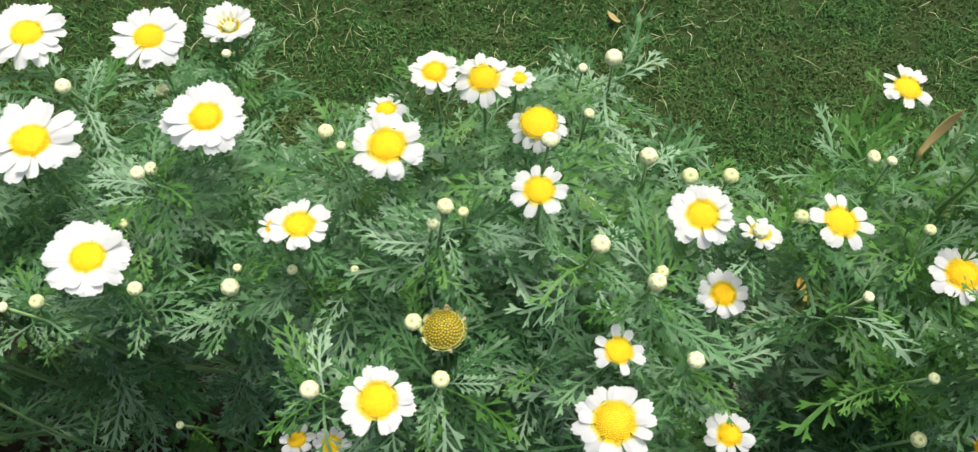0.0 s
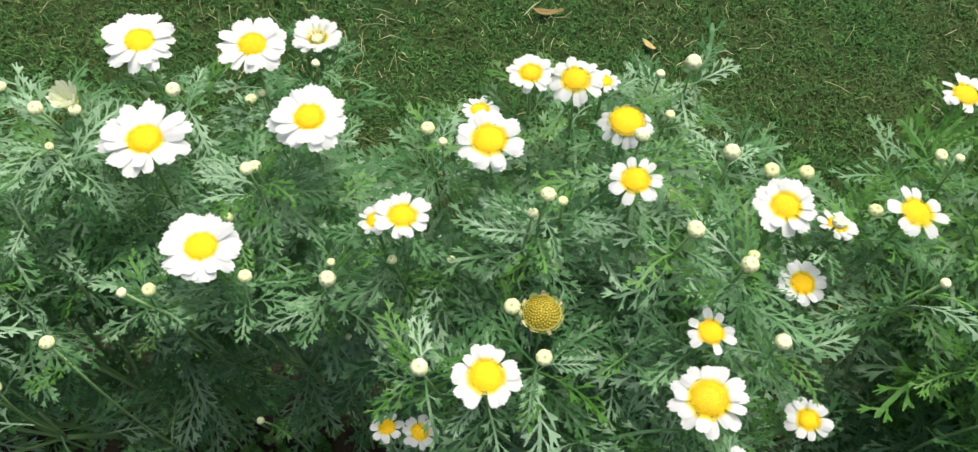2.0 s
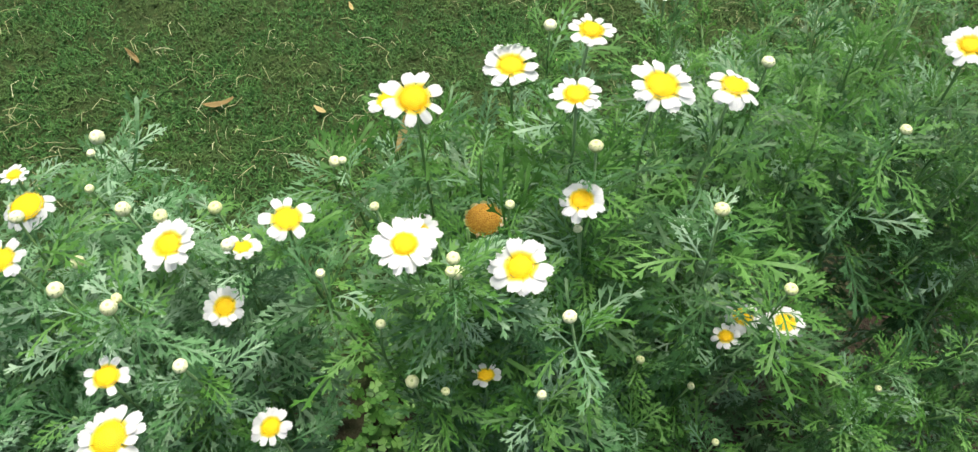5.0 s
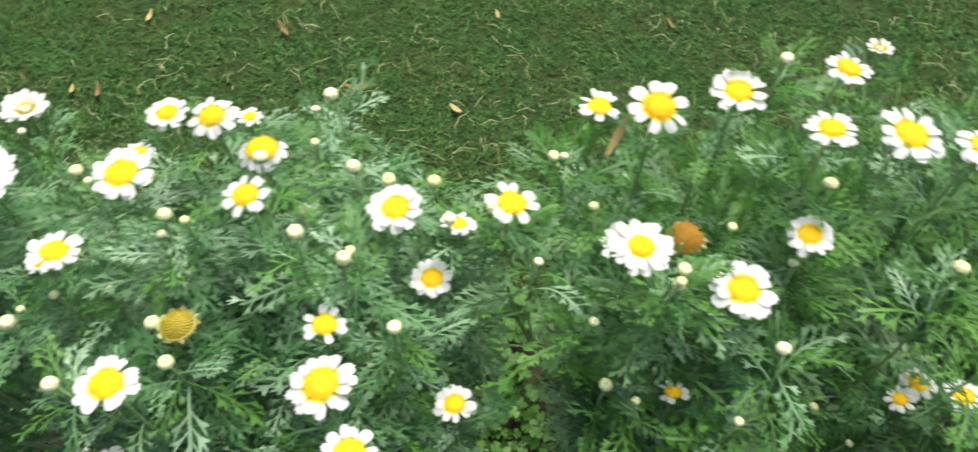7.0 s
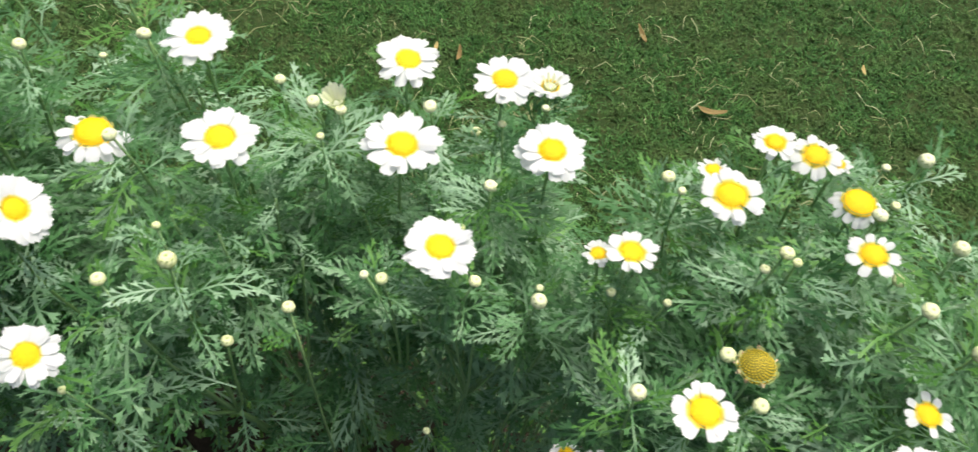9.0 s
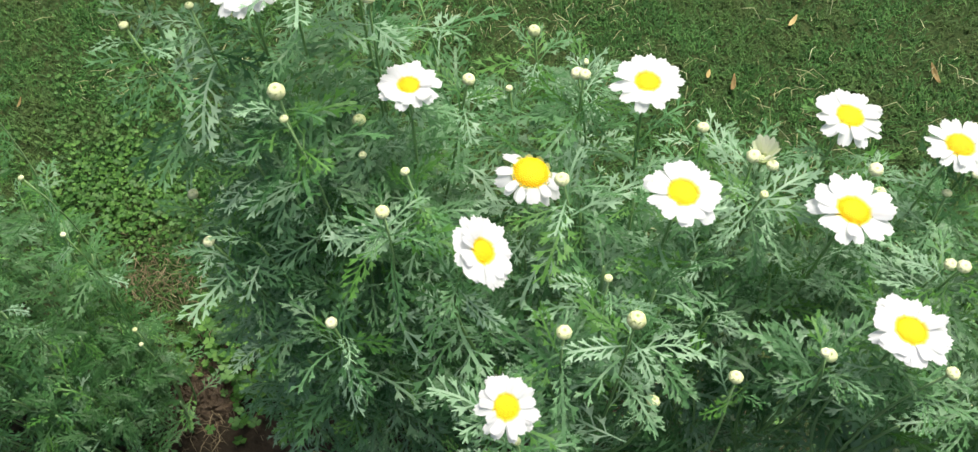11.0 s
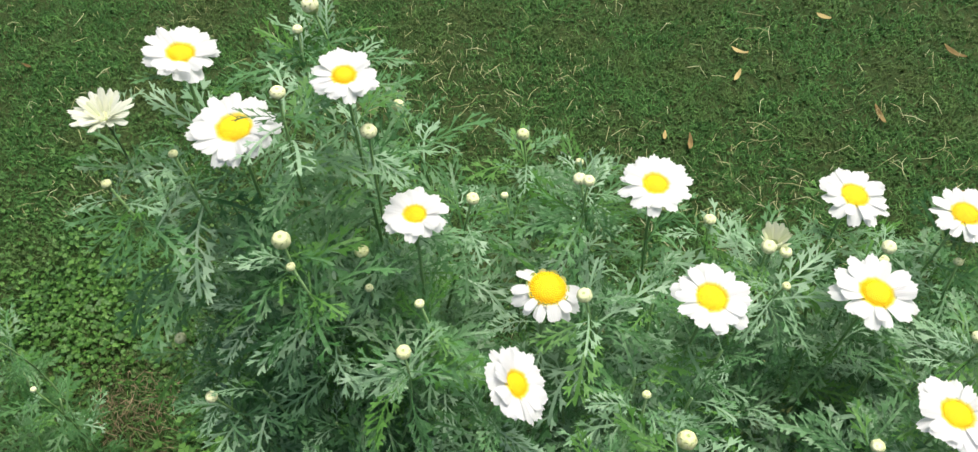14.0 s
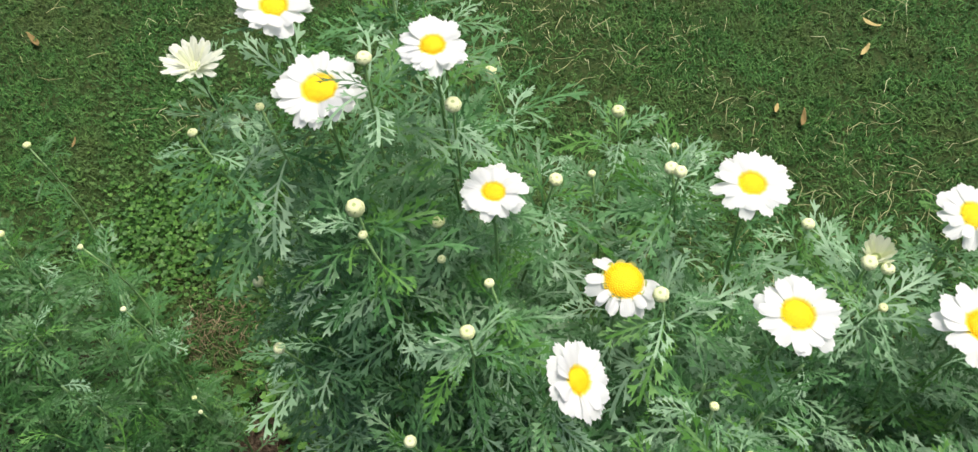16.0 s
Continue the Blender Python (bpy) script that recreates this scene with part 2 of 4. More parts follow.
# ---- leaves ----
def leaf_shape(seed, lobes, slim):
    """A feathery, deeply cut leaf one unit long along y: a bare stalk, then slender toothed lobes that stand apart, as vertices and triangles of one piece."""
    r = np.random.default_rng(seed)
    verts, tris = [], []
    rise, fall, bow = r.uniform(0.12, 0.22), r.uniform(0.24, 0.44), r.normal(0, 0.05)

    def add(x, y, z):
        verts.append((x, y, z))
        return len(verts) - 1

    start = r.uniform(0.26, 0.36)
    places = []
    for k in range(lobes):
        y = start + (0.9 - start) * (k / (lobes - 1)) ** 0.92
        places += [(y - 0.012 + r.uniform(-0.008, 0.004), -1), (y + 0.034 + r.uniform(-0.004, 0.008), 1)]
    ys = [0.0, 0.14] + [y + d for y, _ in places for d in (-0.0125, 0.0125)] + [0.975]
    drop = lambda y: rise * math.sin(2.0 * y) - fall * y ** 2.2
    side_bow = lambda y: bow * math.sin(2.6 * y)
    half = lambda y: (0.012 + 0.013 * y) * slim
    left_edge = [add(side_bow(y) - half(y), y, drop(y) + 0.004) for y in ys]
    right_edge = [add(side_bow(y) + half(y), y, drop(y) + 0.004) for y in ys]
    for i in range(len(ys) - 1):
        tris.append((left_edge[i], right_edge[i], right_edge[i + 1]))
        tris.append((left_edge[i], right_edge[i + 1], left_edge[i + 1]))
    tip = add(side_bow(1.0) + r.normal(0, 0.008), 1.015, drop(1.0))
    tris.append((left_edge[-1], right_edge[-1], tip))
    for k, (y0, side) in enumerate(places):
        i = 2 + 2 * k
        edge = left_edge if side < 0 else right_edge
        s = (0.07 + 0.21 * math.sin(math.pi * (0.16 + 0.72 * y0))) * r.uniform(0.78, 1.15)
        lean = radians(r.uniform(48, 62) - 24 * y0)
        dx, dy = side * math.sin(lean), math.cos(lean)
        wide = 0.015 * slim * r.uniform(0.85, 1.2)
        lift, bend = r.uniform(-0.08, 0.34), r.uniform(-0.42, 0.0)
        x0 = side_bow(y0) + side * half(y0)
        curve = r.uniform(0.08, 0.26)

        def at(u, v):
            return add(x0 + dx * u * s * (1 - 0.1 * u) - dy * side * v, y0 + dy * u * s + abs(dx) * v + curve * u * u * s, drop(y0) + lift * u * s + bend * u * u * s)

        def strip(*quads):
            for q in quads:
                q = q if side > 0 else q[::-1]
                tris.append((q[0], q[1], q[2]))
                if len(q) == 4:
                    tris.append((q[0], q[2], q[3]))

        m0, m1 = at(0.42, -wide * 0.8), at(0.42, wide * 0.8)
        t0, t1 = at(0.74, -wide * 1.1), at(0.74, wide * 1.1)
        e0, e1 = at(1.02, -wide * 0.45), at(1.02, wide * 0.45)
        strip((edge[i], m0, m1, edge[i + 1]), (m0, t0, t1, m1), (t0, e0, e1, t1))
        if s > 0.15:
            fork = r.uniform(0.16, 0.28) * s
            strip((m0, at(0.76, -wide - fork), at(0.84, -wide * 0.6 - fork), t0))
            if r.random() < 0.7:
                fork = r.uniform(0.14, 0.24) * s
                strip((t1, at(0.98, wide * 0.5 + fork), at(0.90, wide + fork), m1))
    return np.array(verts), np.array(tris)


SHAPES = [leaf_shape(20 + k, lobes, slim) for k, (lobes, slim) in enumerate(((4, 0.95), (5, 0.8), (4, 1.0), (5, 0.88), (5, 0.95), (4, 0.85), (3, 1.1), (6, 0.75)))]
LEAF_MESHES = {mat: [mesh_of("leaf", v, [tuple(int(i) for i in t) for t in f], mat) for v, f in SHAPES] for mat in (LEAF, FRESH, DEEP)}


# ---- flower pieces ----
def petal_mesh(seed, wide, curl, mat):
    """A grooved petal one unit long along y, broad and rounded, with a toothed end."""
    r = np.random.default_rng(seed)
    verts, faces = [], []
    rows, cols = 8, 7
    teeth = [r.uniform(-0.02, 0.03) + (0.035 if j in (1, 5) else 0.06 if j == 3 else -0.015) for j in range(cols)]
    skew = r.normal(0, 0.03)
    for i in range(rows):
        v = i / (rows - 1)
        w = wide * (0.46 + 0.62 * math.sin(math.pi * min(0.10 + 0.62 * v, 0.5)) ** 1.3) * (1.0 if v < 0.75 else 1 - 1.3 * (v - 0.75) ** 1.6)
        for j in range(cols):
            u = j / (cols - 1) * 2 - 1
            end = (teeth[j] - 0.11 * u * u) * max(0.0, v - 0.6) / 0.4
            groove = 0.016 * math.cos(2 * math.pi * u)
            verts.append((u * w * 0.5 + skew * v * v, v + end, 0.09 * v - curl * v * v + groove * math.sin(math.pi * min(v, 0.9)) - 0.04 * u * u * v))
    for i in range(rows - 1):
        for j in range(cols - 1):
            k = i * cols + j
            faces.append((k, k + 1, k + cols + 1, k + cols))
    return mesh_of("petal", verts, faces, mat)


CREAM_PETAL = petal_mesh(57, 0.24, -0.02, PETAL)
NARROW_PETAL = petal_mesh(58, 0.27, 0.05, PETAL)
CREAM_PETAL.materials[0] = leafy("unfolding_petal", (0.78, 0.82, 0.56), (0.84, 0.87, 0.66), (0.88, 0.89, 0.76), 0.55, 0.25, 0.45)
NARROW_PETAL.materials[0] = leafy("opening_petal", (0.8, 0.82, 0.68), (0.84, 0.86, 0.76), (0.87, 0.88, 0.82), 0.55, 0.25, 0.45)
PETALS, HALO_PETALS = [[petal_mesh(50 + k, w, c, mat) for k, (w, c) in enumerate(((0.50, 0.12), (0.56, 0.18), (0.46, 0.07), (0.53, 0.22), (0.44, 0.15)))] for mat in (PETAL, HALO_PETAL)]


def disc_mesh(seed, florets, dome, mat, open_ring, floor, pack):
    """A dome of radius one packed with small florets in a spiral."""
    r = np.random.default_rng(seed)
    verts, faces = [], []
    rings, sides = 6, 18
    for i in range(rings + 1):
        a = i / rings
        for k in range(sides):
            w = 2 * math.pi * k / sides
            verts.append((a * math.cos(w), a * math.sin(w), dome * (1 - a * a) - 0.10 * a ** 6 - 0.03))
    for i in range(rings):
        for k in range(sides):
            n = (k + 1) % sides
            faces.append((i * sides + k, (i + 1) * sides + k, (i + 1) * sides + n, i * sides + n))
    for k in range(florets):
        a = math.sqrt((k + 0.5) / florets) * 0.99
        w = k * 2.39996
        s = pack / math.sqrt(florets) * r.uniform(0.85, 1.1)
        h = s * (0.28 + (0.9 if a > open_ring else 0.0) * r.uniform(0.5, 1.2))
        c = Vector((a * math.cos(w), a * math.sin(w), dome * (1 - a * a) - 0.10 * a ** 6 - 0.03))
        up = Vector((1.6 * dome * a * math.cos(w), 1.6 * dome * a * math.sin(w), 1)).normalized()
        q = up.to_track_quat("Z", "Y").to_matrix()
        b = len(verts)
        spin = r.uniform(0, 1.5)
        for z, rad in ((-0.1, 1.0), (0.7, 0.75)):
            for j in range(5):
                t = spin + 2 * math.pi * j / 5
                verts.append(c + q @ Vector((s * rad * math.cos(t), s * rad * math.sin(t), h * z)))
        verts.append(c + q @ Vector((0, 0, h)))
        for j in range(5):
            n = (j + 1) % 5
            faces.append((b + j, b + n, b + 5 + n, b + 5 + j))
            faces.append((b + 5 + j, b + 5 + n, b + 10))
    return mesh_of("disc", verts, faces, mat, floor, slots=[1] * (rings * sides) + [0] * (len(faces) - rings * sides))




DISCS = [disc_mesh(60, 300, 0.24, DISC, 0.78, DISC_FLOOR, 0.9), disc_mesh(61, 260, 0.3, DISC, 0.66, DISC_FLOOR, 0.88), disc_mesh(62, 320, 0.2, DISC, 0.86, DISC_FLOOR, 0.92)]
RINGED_DISC = disc_mesh(65, 260, 0.3, DISC, 0.55, SPENT, 0.82)
SPENT_DISC = disc_mesh(63, 170, 0.5, SPENT, 2.0, SPENT_FLOOR, 0.68)
CREAM_DISC = disc_mesh(66, 120, 0.3, CREAM, 0.8, BRACT, 0.9)
DRIED_DISC = disc_mesh(64, 240, 0.6, DRIED, 2.0, DRIED, 0.9)


def cup_mesh(name, mat, scales):
    """The green cup under a head, radius one, with overlapping scales."""
    verts, faces = [], []
    sides = 16
    profile = ((0.16, -0.75), (0.55, -0.62), (0.9, -0.34), (1.02, -0.06), (0.96, 0.02))
    for rad, z in profile:
        for k in range(sides):
            w = 2 * math.pi * k / sides
            verts.append((rad * math.cos(w), rad * math.sin(w), z))
    for i in range(len(profile) - 1):
        for k in range(sides):
            n = (k + 1) % sides
            faces.append((i * sides + k, i * sides + n, (i + 1) * sides + n, (i + 1) * sides + k))
    for row, (rad, z, top, tz) in enumerate(((0.62, -0.6, 0.98, -0.2), (0.95, -0.32, 1.08, 0.06))):
        for k in range(scales):
            w = 2 * math.pi * (k + 0.5 * row) / scales
            half = 0.9 * math.pi / scales
            b = len(verts)
            for ww, rr, zz in ((w - half, rad, z), (w + half, rad, z), (w + half * 0.7, top + 0.03, tz - 0.1), (w, top + 0.05, tz), (w - half * 0.7, top + 0.03, tz - 0.1)):
                verts.append((rr * 1.04 * math.cos(ww), rr * 1.04 * math.sin(ww), zz))
            faces.append((b, b + 1, b + 2, b + 3, b + 4))
    return mesh_of(name, verts, faces, mat)


CUP = cup_mesh("flower_head", BRACT, 11)


def bud_body():
    """A round bud of radius one wrapped in two rows of bracts."""
    verts, faces = [], []
    sides, rings = 12, 7
    for i in range(rings + 1):
        f = math.pi * (0.06 + 0.66 * i / rings)
        for k in range(sides):
            w = 2 * math.pi * k / sides
            verts.append((math.sin(f) * math.cos(w), math.sin(f) * math.sin(w), -0.92 * math.cos(f)))
    for i in range(rings):
        for k in range(sides):
            n = (k + 1) % sides
            faces.append((i * sides + k, i * sides + n, (i + 1) * sides + n, (i + 1) * sides + k))
    for row, (f0, f1) in enumerate(((0.22, 0.52), (0.4, 0.72))):
        for k in range(8):
            w = 2 * math.pi * (k + 0.5 * row) / 8
            b = len(verts)
            for f, dw in ((f0, -0.34), (f0, 0.34), ((f0 + f1) / 2, 0.36), (f1, 0.12), (f1, -0.12), ((f0 + f1) / 2, -0.36)):
                a = math.pi * f
                verts.append((1.07 * math.sin(a) * math.cos(w + dw), 1.07 * math.sin(a) * math.sin(w + dw), -0.97 * math.cos(a)))
            faces.append((b, b + 1, b + 2, b + 3, b + 4, b + 5))
    return mesh_of("bud", verts, faces, BRACT)


def bud_cap():
    """The folded cream tips of the petals inside a bud."""
    verts, faces = [], []
    sides, rings = 14, 5
    for i in range(rings + 1):
        f = math.pi * (0.46 + 0.47 * i / rings)
        for k in range(sides):
            w = 2 * math.pi * k / sides
            rad = 1.05 * math.sin(f) * (1 + 0.05 * (k % 2))
            verts.append((rad * math.cos(w), rad * math.sin(w), -0.86 * math.cos(f) + (0.0 if i < rings else -0.12)))
    for i in range(rings):
        for k in range(sides):
            n = (k + 1) % sides
            faces.append((i * sides + k, i * sides + n, (i + 1) * sides + n, (i + 1) * sides + k))
    verts.append((0, 0, 0.66))
    eye = len(faces)
    faces += [(rings * sides + k, rings * sides + (k + 1) % sides, len(verts) - 1) for k in range(sides)]
    return mesh_of("bud_tip", verts, faces, CREAM, BRACT, slots=[0] * eye + [1] * sides)


BUD, BUD_TIP = bud_body(), bud_cap()

# ---- ground ----
steps = [-300, -60, -15, -5, -3.2, -2.4, -1.8, -1.2, -0.6, 0, 0.6, 1.2, 1.8, 2.4, 3.2, 5, 15, 60, 300]
gv = [(x, y + 0.6, 0) for y in steps for x in steps]
n = len(steps)
gf = [(j * n + i, j * n + i + 1, (j + 1) * n + i + 1, (j + 1) * n + i) for j in range(n - 1) for i in range(n - 1)]
tagged(new("ground", mesh_of("ground", gv, gf, GROUND)), "dark soil bed and mown green lawn", "ground", kind="structure")


# ---- daisy plants ----
class Plant:
    """A bushy daisy plant: an empty at its base, and the shoots that rise from it."""

    def __init__(self, base, reach, height, shoots, label, slope=0.0, deep=0.0, fresh=0.0, fall=0.42):
        self.base, self.reach, self.height, self.shoots = Vector((*base, 0)), reach, height, shoots
        self.slope, self.deep, self.fresh, self.fall = slope, deep, fresh, fall
        self.leafy = 0.20 if height < 0.5 else 0.30
        self.thing = tagged(new("daisy_plant"), label, "plant", "daisy plants of the bed")
        self.thing.matrix_basis = Matrix.Translation(self.base)
        self.tips, self.leaves, self.forks = [], [], []
        for k in range(7):
            w = 2 * math.pi * (k + rng.uniform(-0.2, 0.2)) / 6
            q = 0.42 if k < 6 else 0.0
            end = Vector((reach[0] * q * math.cos(w), reach[1] * q * math.sin(w), height * rng.uniform(0.45, 0.58)))
            pts = [Vector((end.x * (0.25 + 0.75 * u ** 1.6), end.y * (0.25 + 0.75 * u ** 1.6), end.z * u)) for u in [i / 8 for i in range(9)]]
            part("main_stem", tube("main_stem", pts, 0.0042, 0.0028, STEM), self.thing)
            self.forks += [pts[8], pts[6], pts[4]]
            for i in range(28 if height > 0.72 else 18):
                u = rng.uniform(2.0, 7.9)
                p = pts[int(u)].lerp(pts[int(u) + 1], u - int(u))
                out = Vector((math.cos(i * 2.4), math.sin(i * 2.4), rng.normal(-0.05, 0.25)))
                self.leaf(p, out, rng.uniform(0.05, 0.085), False)

    def stem(self, tip, up, bare, thick=0.0016, whorl=10):
        """A stem to tip (in the world), with leaves round it but for its bare top."""
        tip = Vector(tip) - self.base
        flat = Vector((tip.x, tip.y, 0))
        below = [f for f in self.forks if f.z < tip.z - 0.05]
        root = min(below, key=lambda f: (Vector((f.x, f.y, 0)) - flat).length + 0.35 * (tip.z - f.z)) if below else flat * 0.5
        if (Vector((root.x, root.y, 0)) - flat).length > 0.35 * (tip.z - root.z):
            root = flat * 0.75
        knee = root.lerp(tip, 0.42) + Vector(((tip.x - root.x) * 0.25, (tip.y - root.y) * 0.25, -0.01))
        high = tip - Vector(up).normalized() * 0.4 * (tip - root).length
        pts = []
        for k in range(11):
            u = k / 10
            pts.append(root * (1 - u) ** 3 + knee * (3 * u * (1 - u) ** 2) + high * (3 * u * u * (1 - u)) + tip * u ** 3)
        part("stem", tube("stem", pts, thick * 1.5, thick, STEM), self.thing)
        length = sum((pts[k + 1] - pts[k]).length for k in range(10))
        leafy_length = self.leafy
        spin = rng.uniform(0, 6.28)
        down = bare
        count = 0
        while down < min(leafy_length + bare, length * 0.86):
            u = 1 - down / length
            k = min(int(u * 10), 9)
            p = pts[k].lerp(pts[k + 1], u * 10 - k)
            axis = (pts[k + 1] - pts[k]).normalized()
            spin += 2.39996 + rng.normal(0, 0.25)
            depth = (down - bare) / leafy_length
            size = (0.038 + 0.036 * min(depth * 2.4, 1.0)) * rng.uniform(0.75, 1.15)
            if whorl == 10 and count < 10:
                size = (0.030 + 0.0042 * count) * rng.uniform(0.85, 1.15)
            raise_by = radians((20 if whorl == 10 else 32) + 40 * self.fresh - 46 * min(depth * 1.4, 1.0) + rng.normal(0, 14))
            out = Vector((math.cos(spin), math.sin(spin), 0))
            out = (out - axis * out.dot(axis)).normalized()
            way = out * math.cos(raise_by) + axis * math.sin(raise_by)
            fresh = depth < 0.12 and rng.random() < 0.2 or depth < 0.6 and rng.random() < self.fresh or rng.random() < 0.015
            self.leaf(p, way, size, fresh)
            down += (0.0042 if count < whorl else (0.0115 if whorl else 0.0095) + 0.014 * depth) * rng.uniform(0.7, 1.3)
            count += 1

    def leaf(self, p, way, size, fresh):
        y = way.normalized()
        z = Vector((0, 0, 1)) - y * y.z
        z = z.normalized() if z.length > 0.2 else y.orthogonal().normalized()
        x = y.cross(z)
        turn = Matrix((x, y, z)).transposed() @ Matrix.Rotation(rng.normal(0, 0.35), 3, "Y")
        self.leaves.append((p, turn, size, FRESH if fresh else DEEP if rng.random() < self.deep else LEAF, int(rng.integers(len(SHAPES)))))

    def stray_leaf(self, root, tip):
        """One slim leaf across a flower."""
        way = Vector(tip) - Vector(root)
        y = way.normalized()
        x = y.cross(Vector((0, 0, 1))).normalized()
        turn = Matrix((x, y, x.cross(y))).transposed().to_4x4()
        part("leaf", LEAF_MESHES[DEEP][3], self.thing, Matrix.Translation(Vector(root) - self.base) @ turn @ Matrix.Diagonal((way.length * 0.5, way.length, way.length, 1)))

    def fill(self):
        """Leafy shoots between the flowering ones."""
        rx, ry = self.reach
        made, tries = 0, 0
        while made < self.shoots and tries < 6000:
            tries += 1
            a, q = rng.uniform(0, 6.28), math.sqrt(rng.uniform(0, 1))
            x, y = self.base.x + rx * q * math.cos(a), self.base.y + ry * q * math.sin(a)
            z = self.height * (1 - self.fall * q ** 3) * rng.uniform(0.84, 1.0) + self.slope * (y - self.base.y)
            if not open_ground(x, y, z) and all((x - t[0]) ** 2 + (y - t[1]) ** 2 + 0.4 * (z - t[2]) ** 2 > 0.033 ** 2 for t in self.tips):
                lean = Vector(((x - self.base.x) * 0.8, (y - self.base.y) * 0.8, 0.5))
                self.stem((x, y, z), lean, 0.0, 0.0013, 6)
                self.tips.append((x, y, z))
                made += 1

    def finish(self, singles):
        """The leaves near the top as parts of their own, the rest as one part."""
        self.leaves = [leaf for leaf in self.leaves if not covers(self.base + leaf[0], self.base + leaf[0] + leaf[1] @ Vector((0, leaf[2], 0)))]
        order = sorted(range(len(self.leaves)), key=lambda k: -self.leaves[k][0].z)
        for k in order[:singles]:
            p, turn, size, mat, shape = self.leaves[k]
            part("leaf", LEAF_MESHES[mat][shape], self.thing, Matrix.Translation(p) @ turn.to_4x4() @ Matrix.Scale(size, 4))
        verts, tris, slots, count = [], [], [], 0
        for k in order[singles:]:
            p, turn, size, mat, shape = self.leaves[k]
            v, f = SHAPES[shape]
            verts.append(v * size @ np.array(turn).T + np.array(p))
            tris.append(f + count)
            slots.append(np.full(len(f), (LEAF, FRESH, DEEP).index(mat)))
            count += len(v)
        me = big_mesh("foliage", np.concatenate(verts), np.concatenate(tris), LEAF, FRESH, DEEP, slots=np.concatenate(slots))
        part("foliage", me, self.thing, kind="stuff", label="dense feathery grey-green leaves")


HEADS = []


def covers(one, two):
    """Whether a leaf between two places grows over a head."""
    if bare_gap(one.lerp(two, 0.6)):
        return True
    for spot, up, rad in HEADS:
        for p in (one.lerp(two, 0.55), two):
            off = p - spot
            high = off.dot(up)
            if high > -0.006 and (off - up * high).length < rad:
                return True
    return False


def bare_gap(p):
    """The hollows between the plants where few leaves grow."""
    if p.z < 0.67 and p.y > 0.0 and abs(p.x - 0.257 - 0.01 * (1 - p.z / 0.67)) < 0.028 + 0.045 * (1 - p.z / 0.67):
        return True
    if -0.6 < p.x < -0.47 and p.y < 0.19 and p.z < 0.46:
        return rng.random() < 0.85
    if -0.47 < p.x < -0.13 and (p.y < 0.25 and p.z < 0.52 or p.y < (0.2 if p.x > -0.4 else 0.15) and p.z < 0.63):
        return all((p - head[0]).length > 0.022 for head in HEADS) and rng.random() < (0.9 if p.z > 0.36 else 0.55)
    if -1.12 < p.x < -0.965 and (p.y > 0.12 or p.z > 0.36):
        return rng.random() < 0.85
    if p.x < -0.99 and p.y > 0.07 + 0.475 * (-0.99 - p.x):
        return rng.random() < 0.85
    if p.z < 0.6 and math.hypot(p.x - 0.51 + 0.418 * p.z, p.y - 0.495 + 0.38 * p.z) < 0.032:
        return True
    if p.z < 0.5 and math.hypot(p.x + 1.09 - 0.6 * p.z, p.y - 0.085 + 0.12 * p.z) < 0.06:
        return rng.random() < 0.92
    if p.x < -1.25 and p.y < -0.05:
        return rng.random() < 0.6
    if abs(p.x - 0.03) < 0.05 and 0.05 < p.y < 0.17 and p.z < 0.6:
        return rng.random() < 0.8
    if p.x > 0.5 and p.y < 0.2 and (p.x - 0.63) ** 2 + (p.y - 0.12) ** 2 < 0.05 ** 2 and p.z < 0.5:
        return True
    return p.z < 0.35 and rng.random() < 0.35


def open_ground(x, y, z):
    """The gaps between the plants and the back edge of the bed."""
    back = 0.40 + (0.07 if x > 0.42 else 0.0) + (0.06 if x > 0.6 else 0.0) + 0.025 * math.sin(x * 23) - 0.05 * math.exp(-((x + 0.155) / 0.03) ** 2) - 0.09 * math.exp(-((x - 0.245) / 0.035) ** 2)
    return y > back - 0.1 * max(0, 0.6 - z) or (-0.47 < x < -0.13 and y < 0.19 and z < 0.63) or (abs(x - 0.257) < 0.034 and y > 0.05)


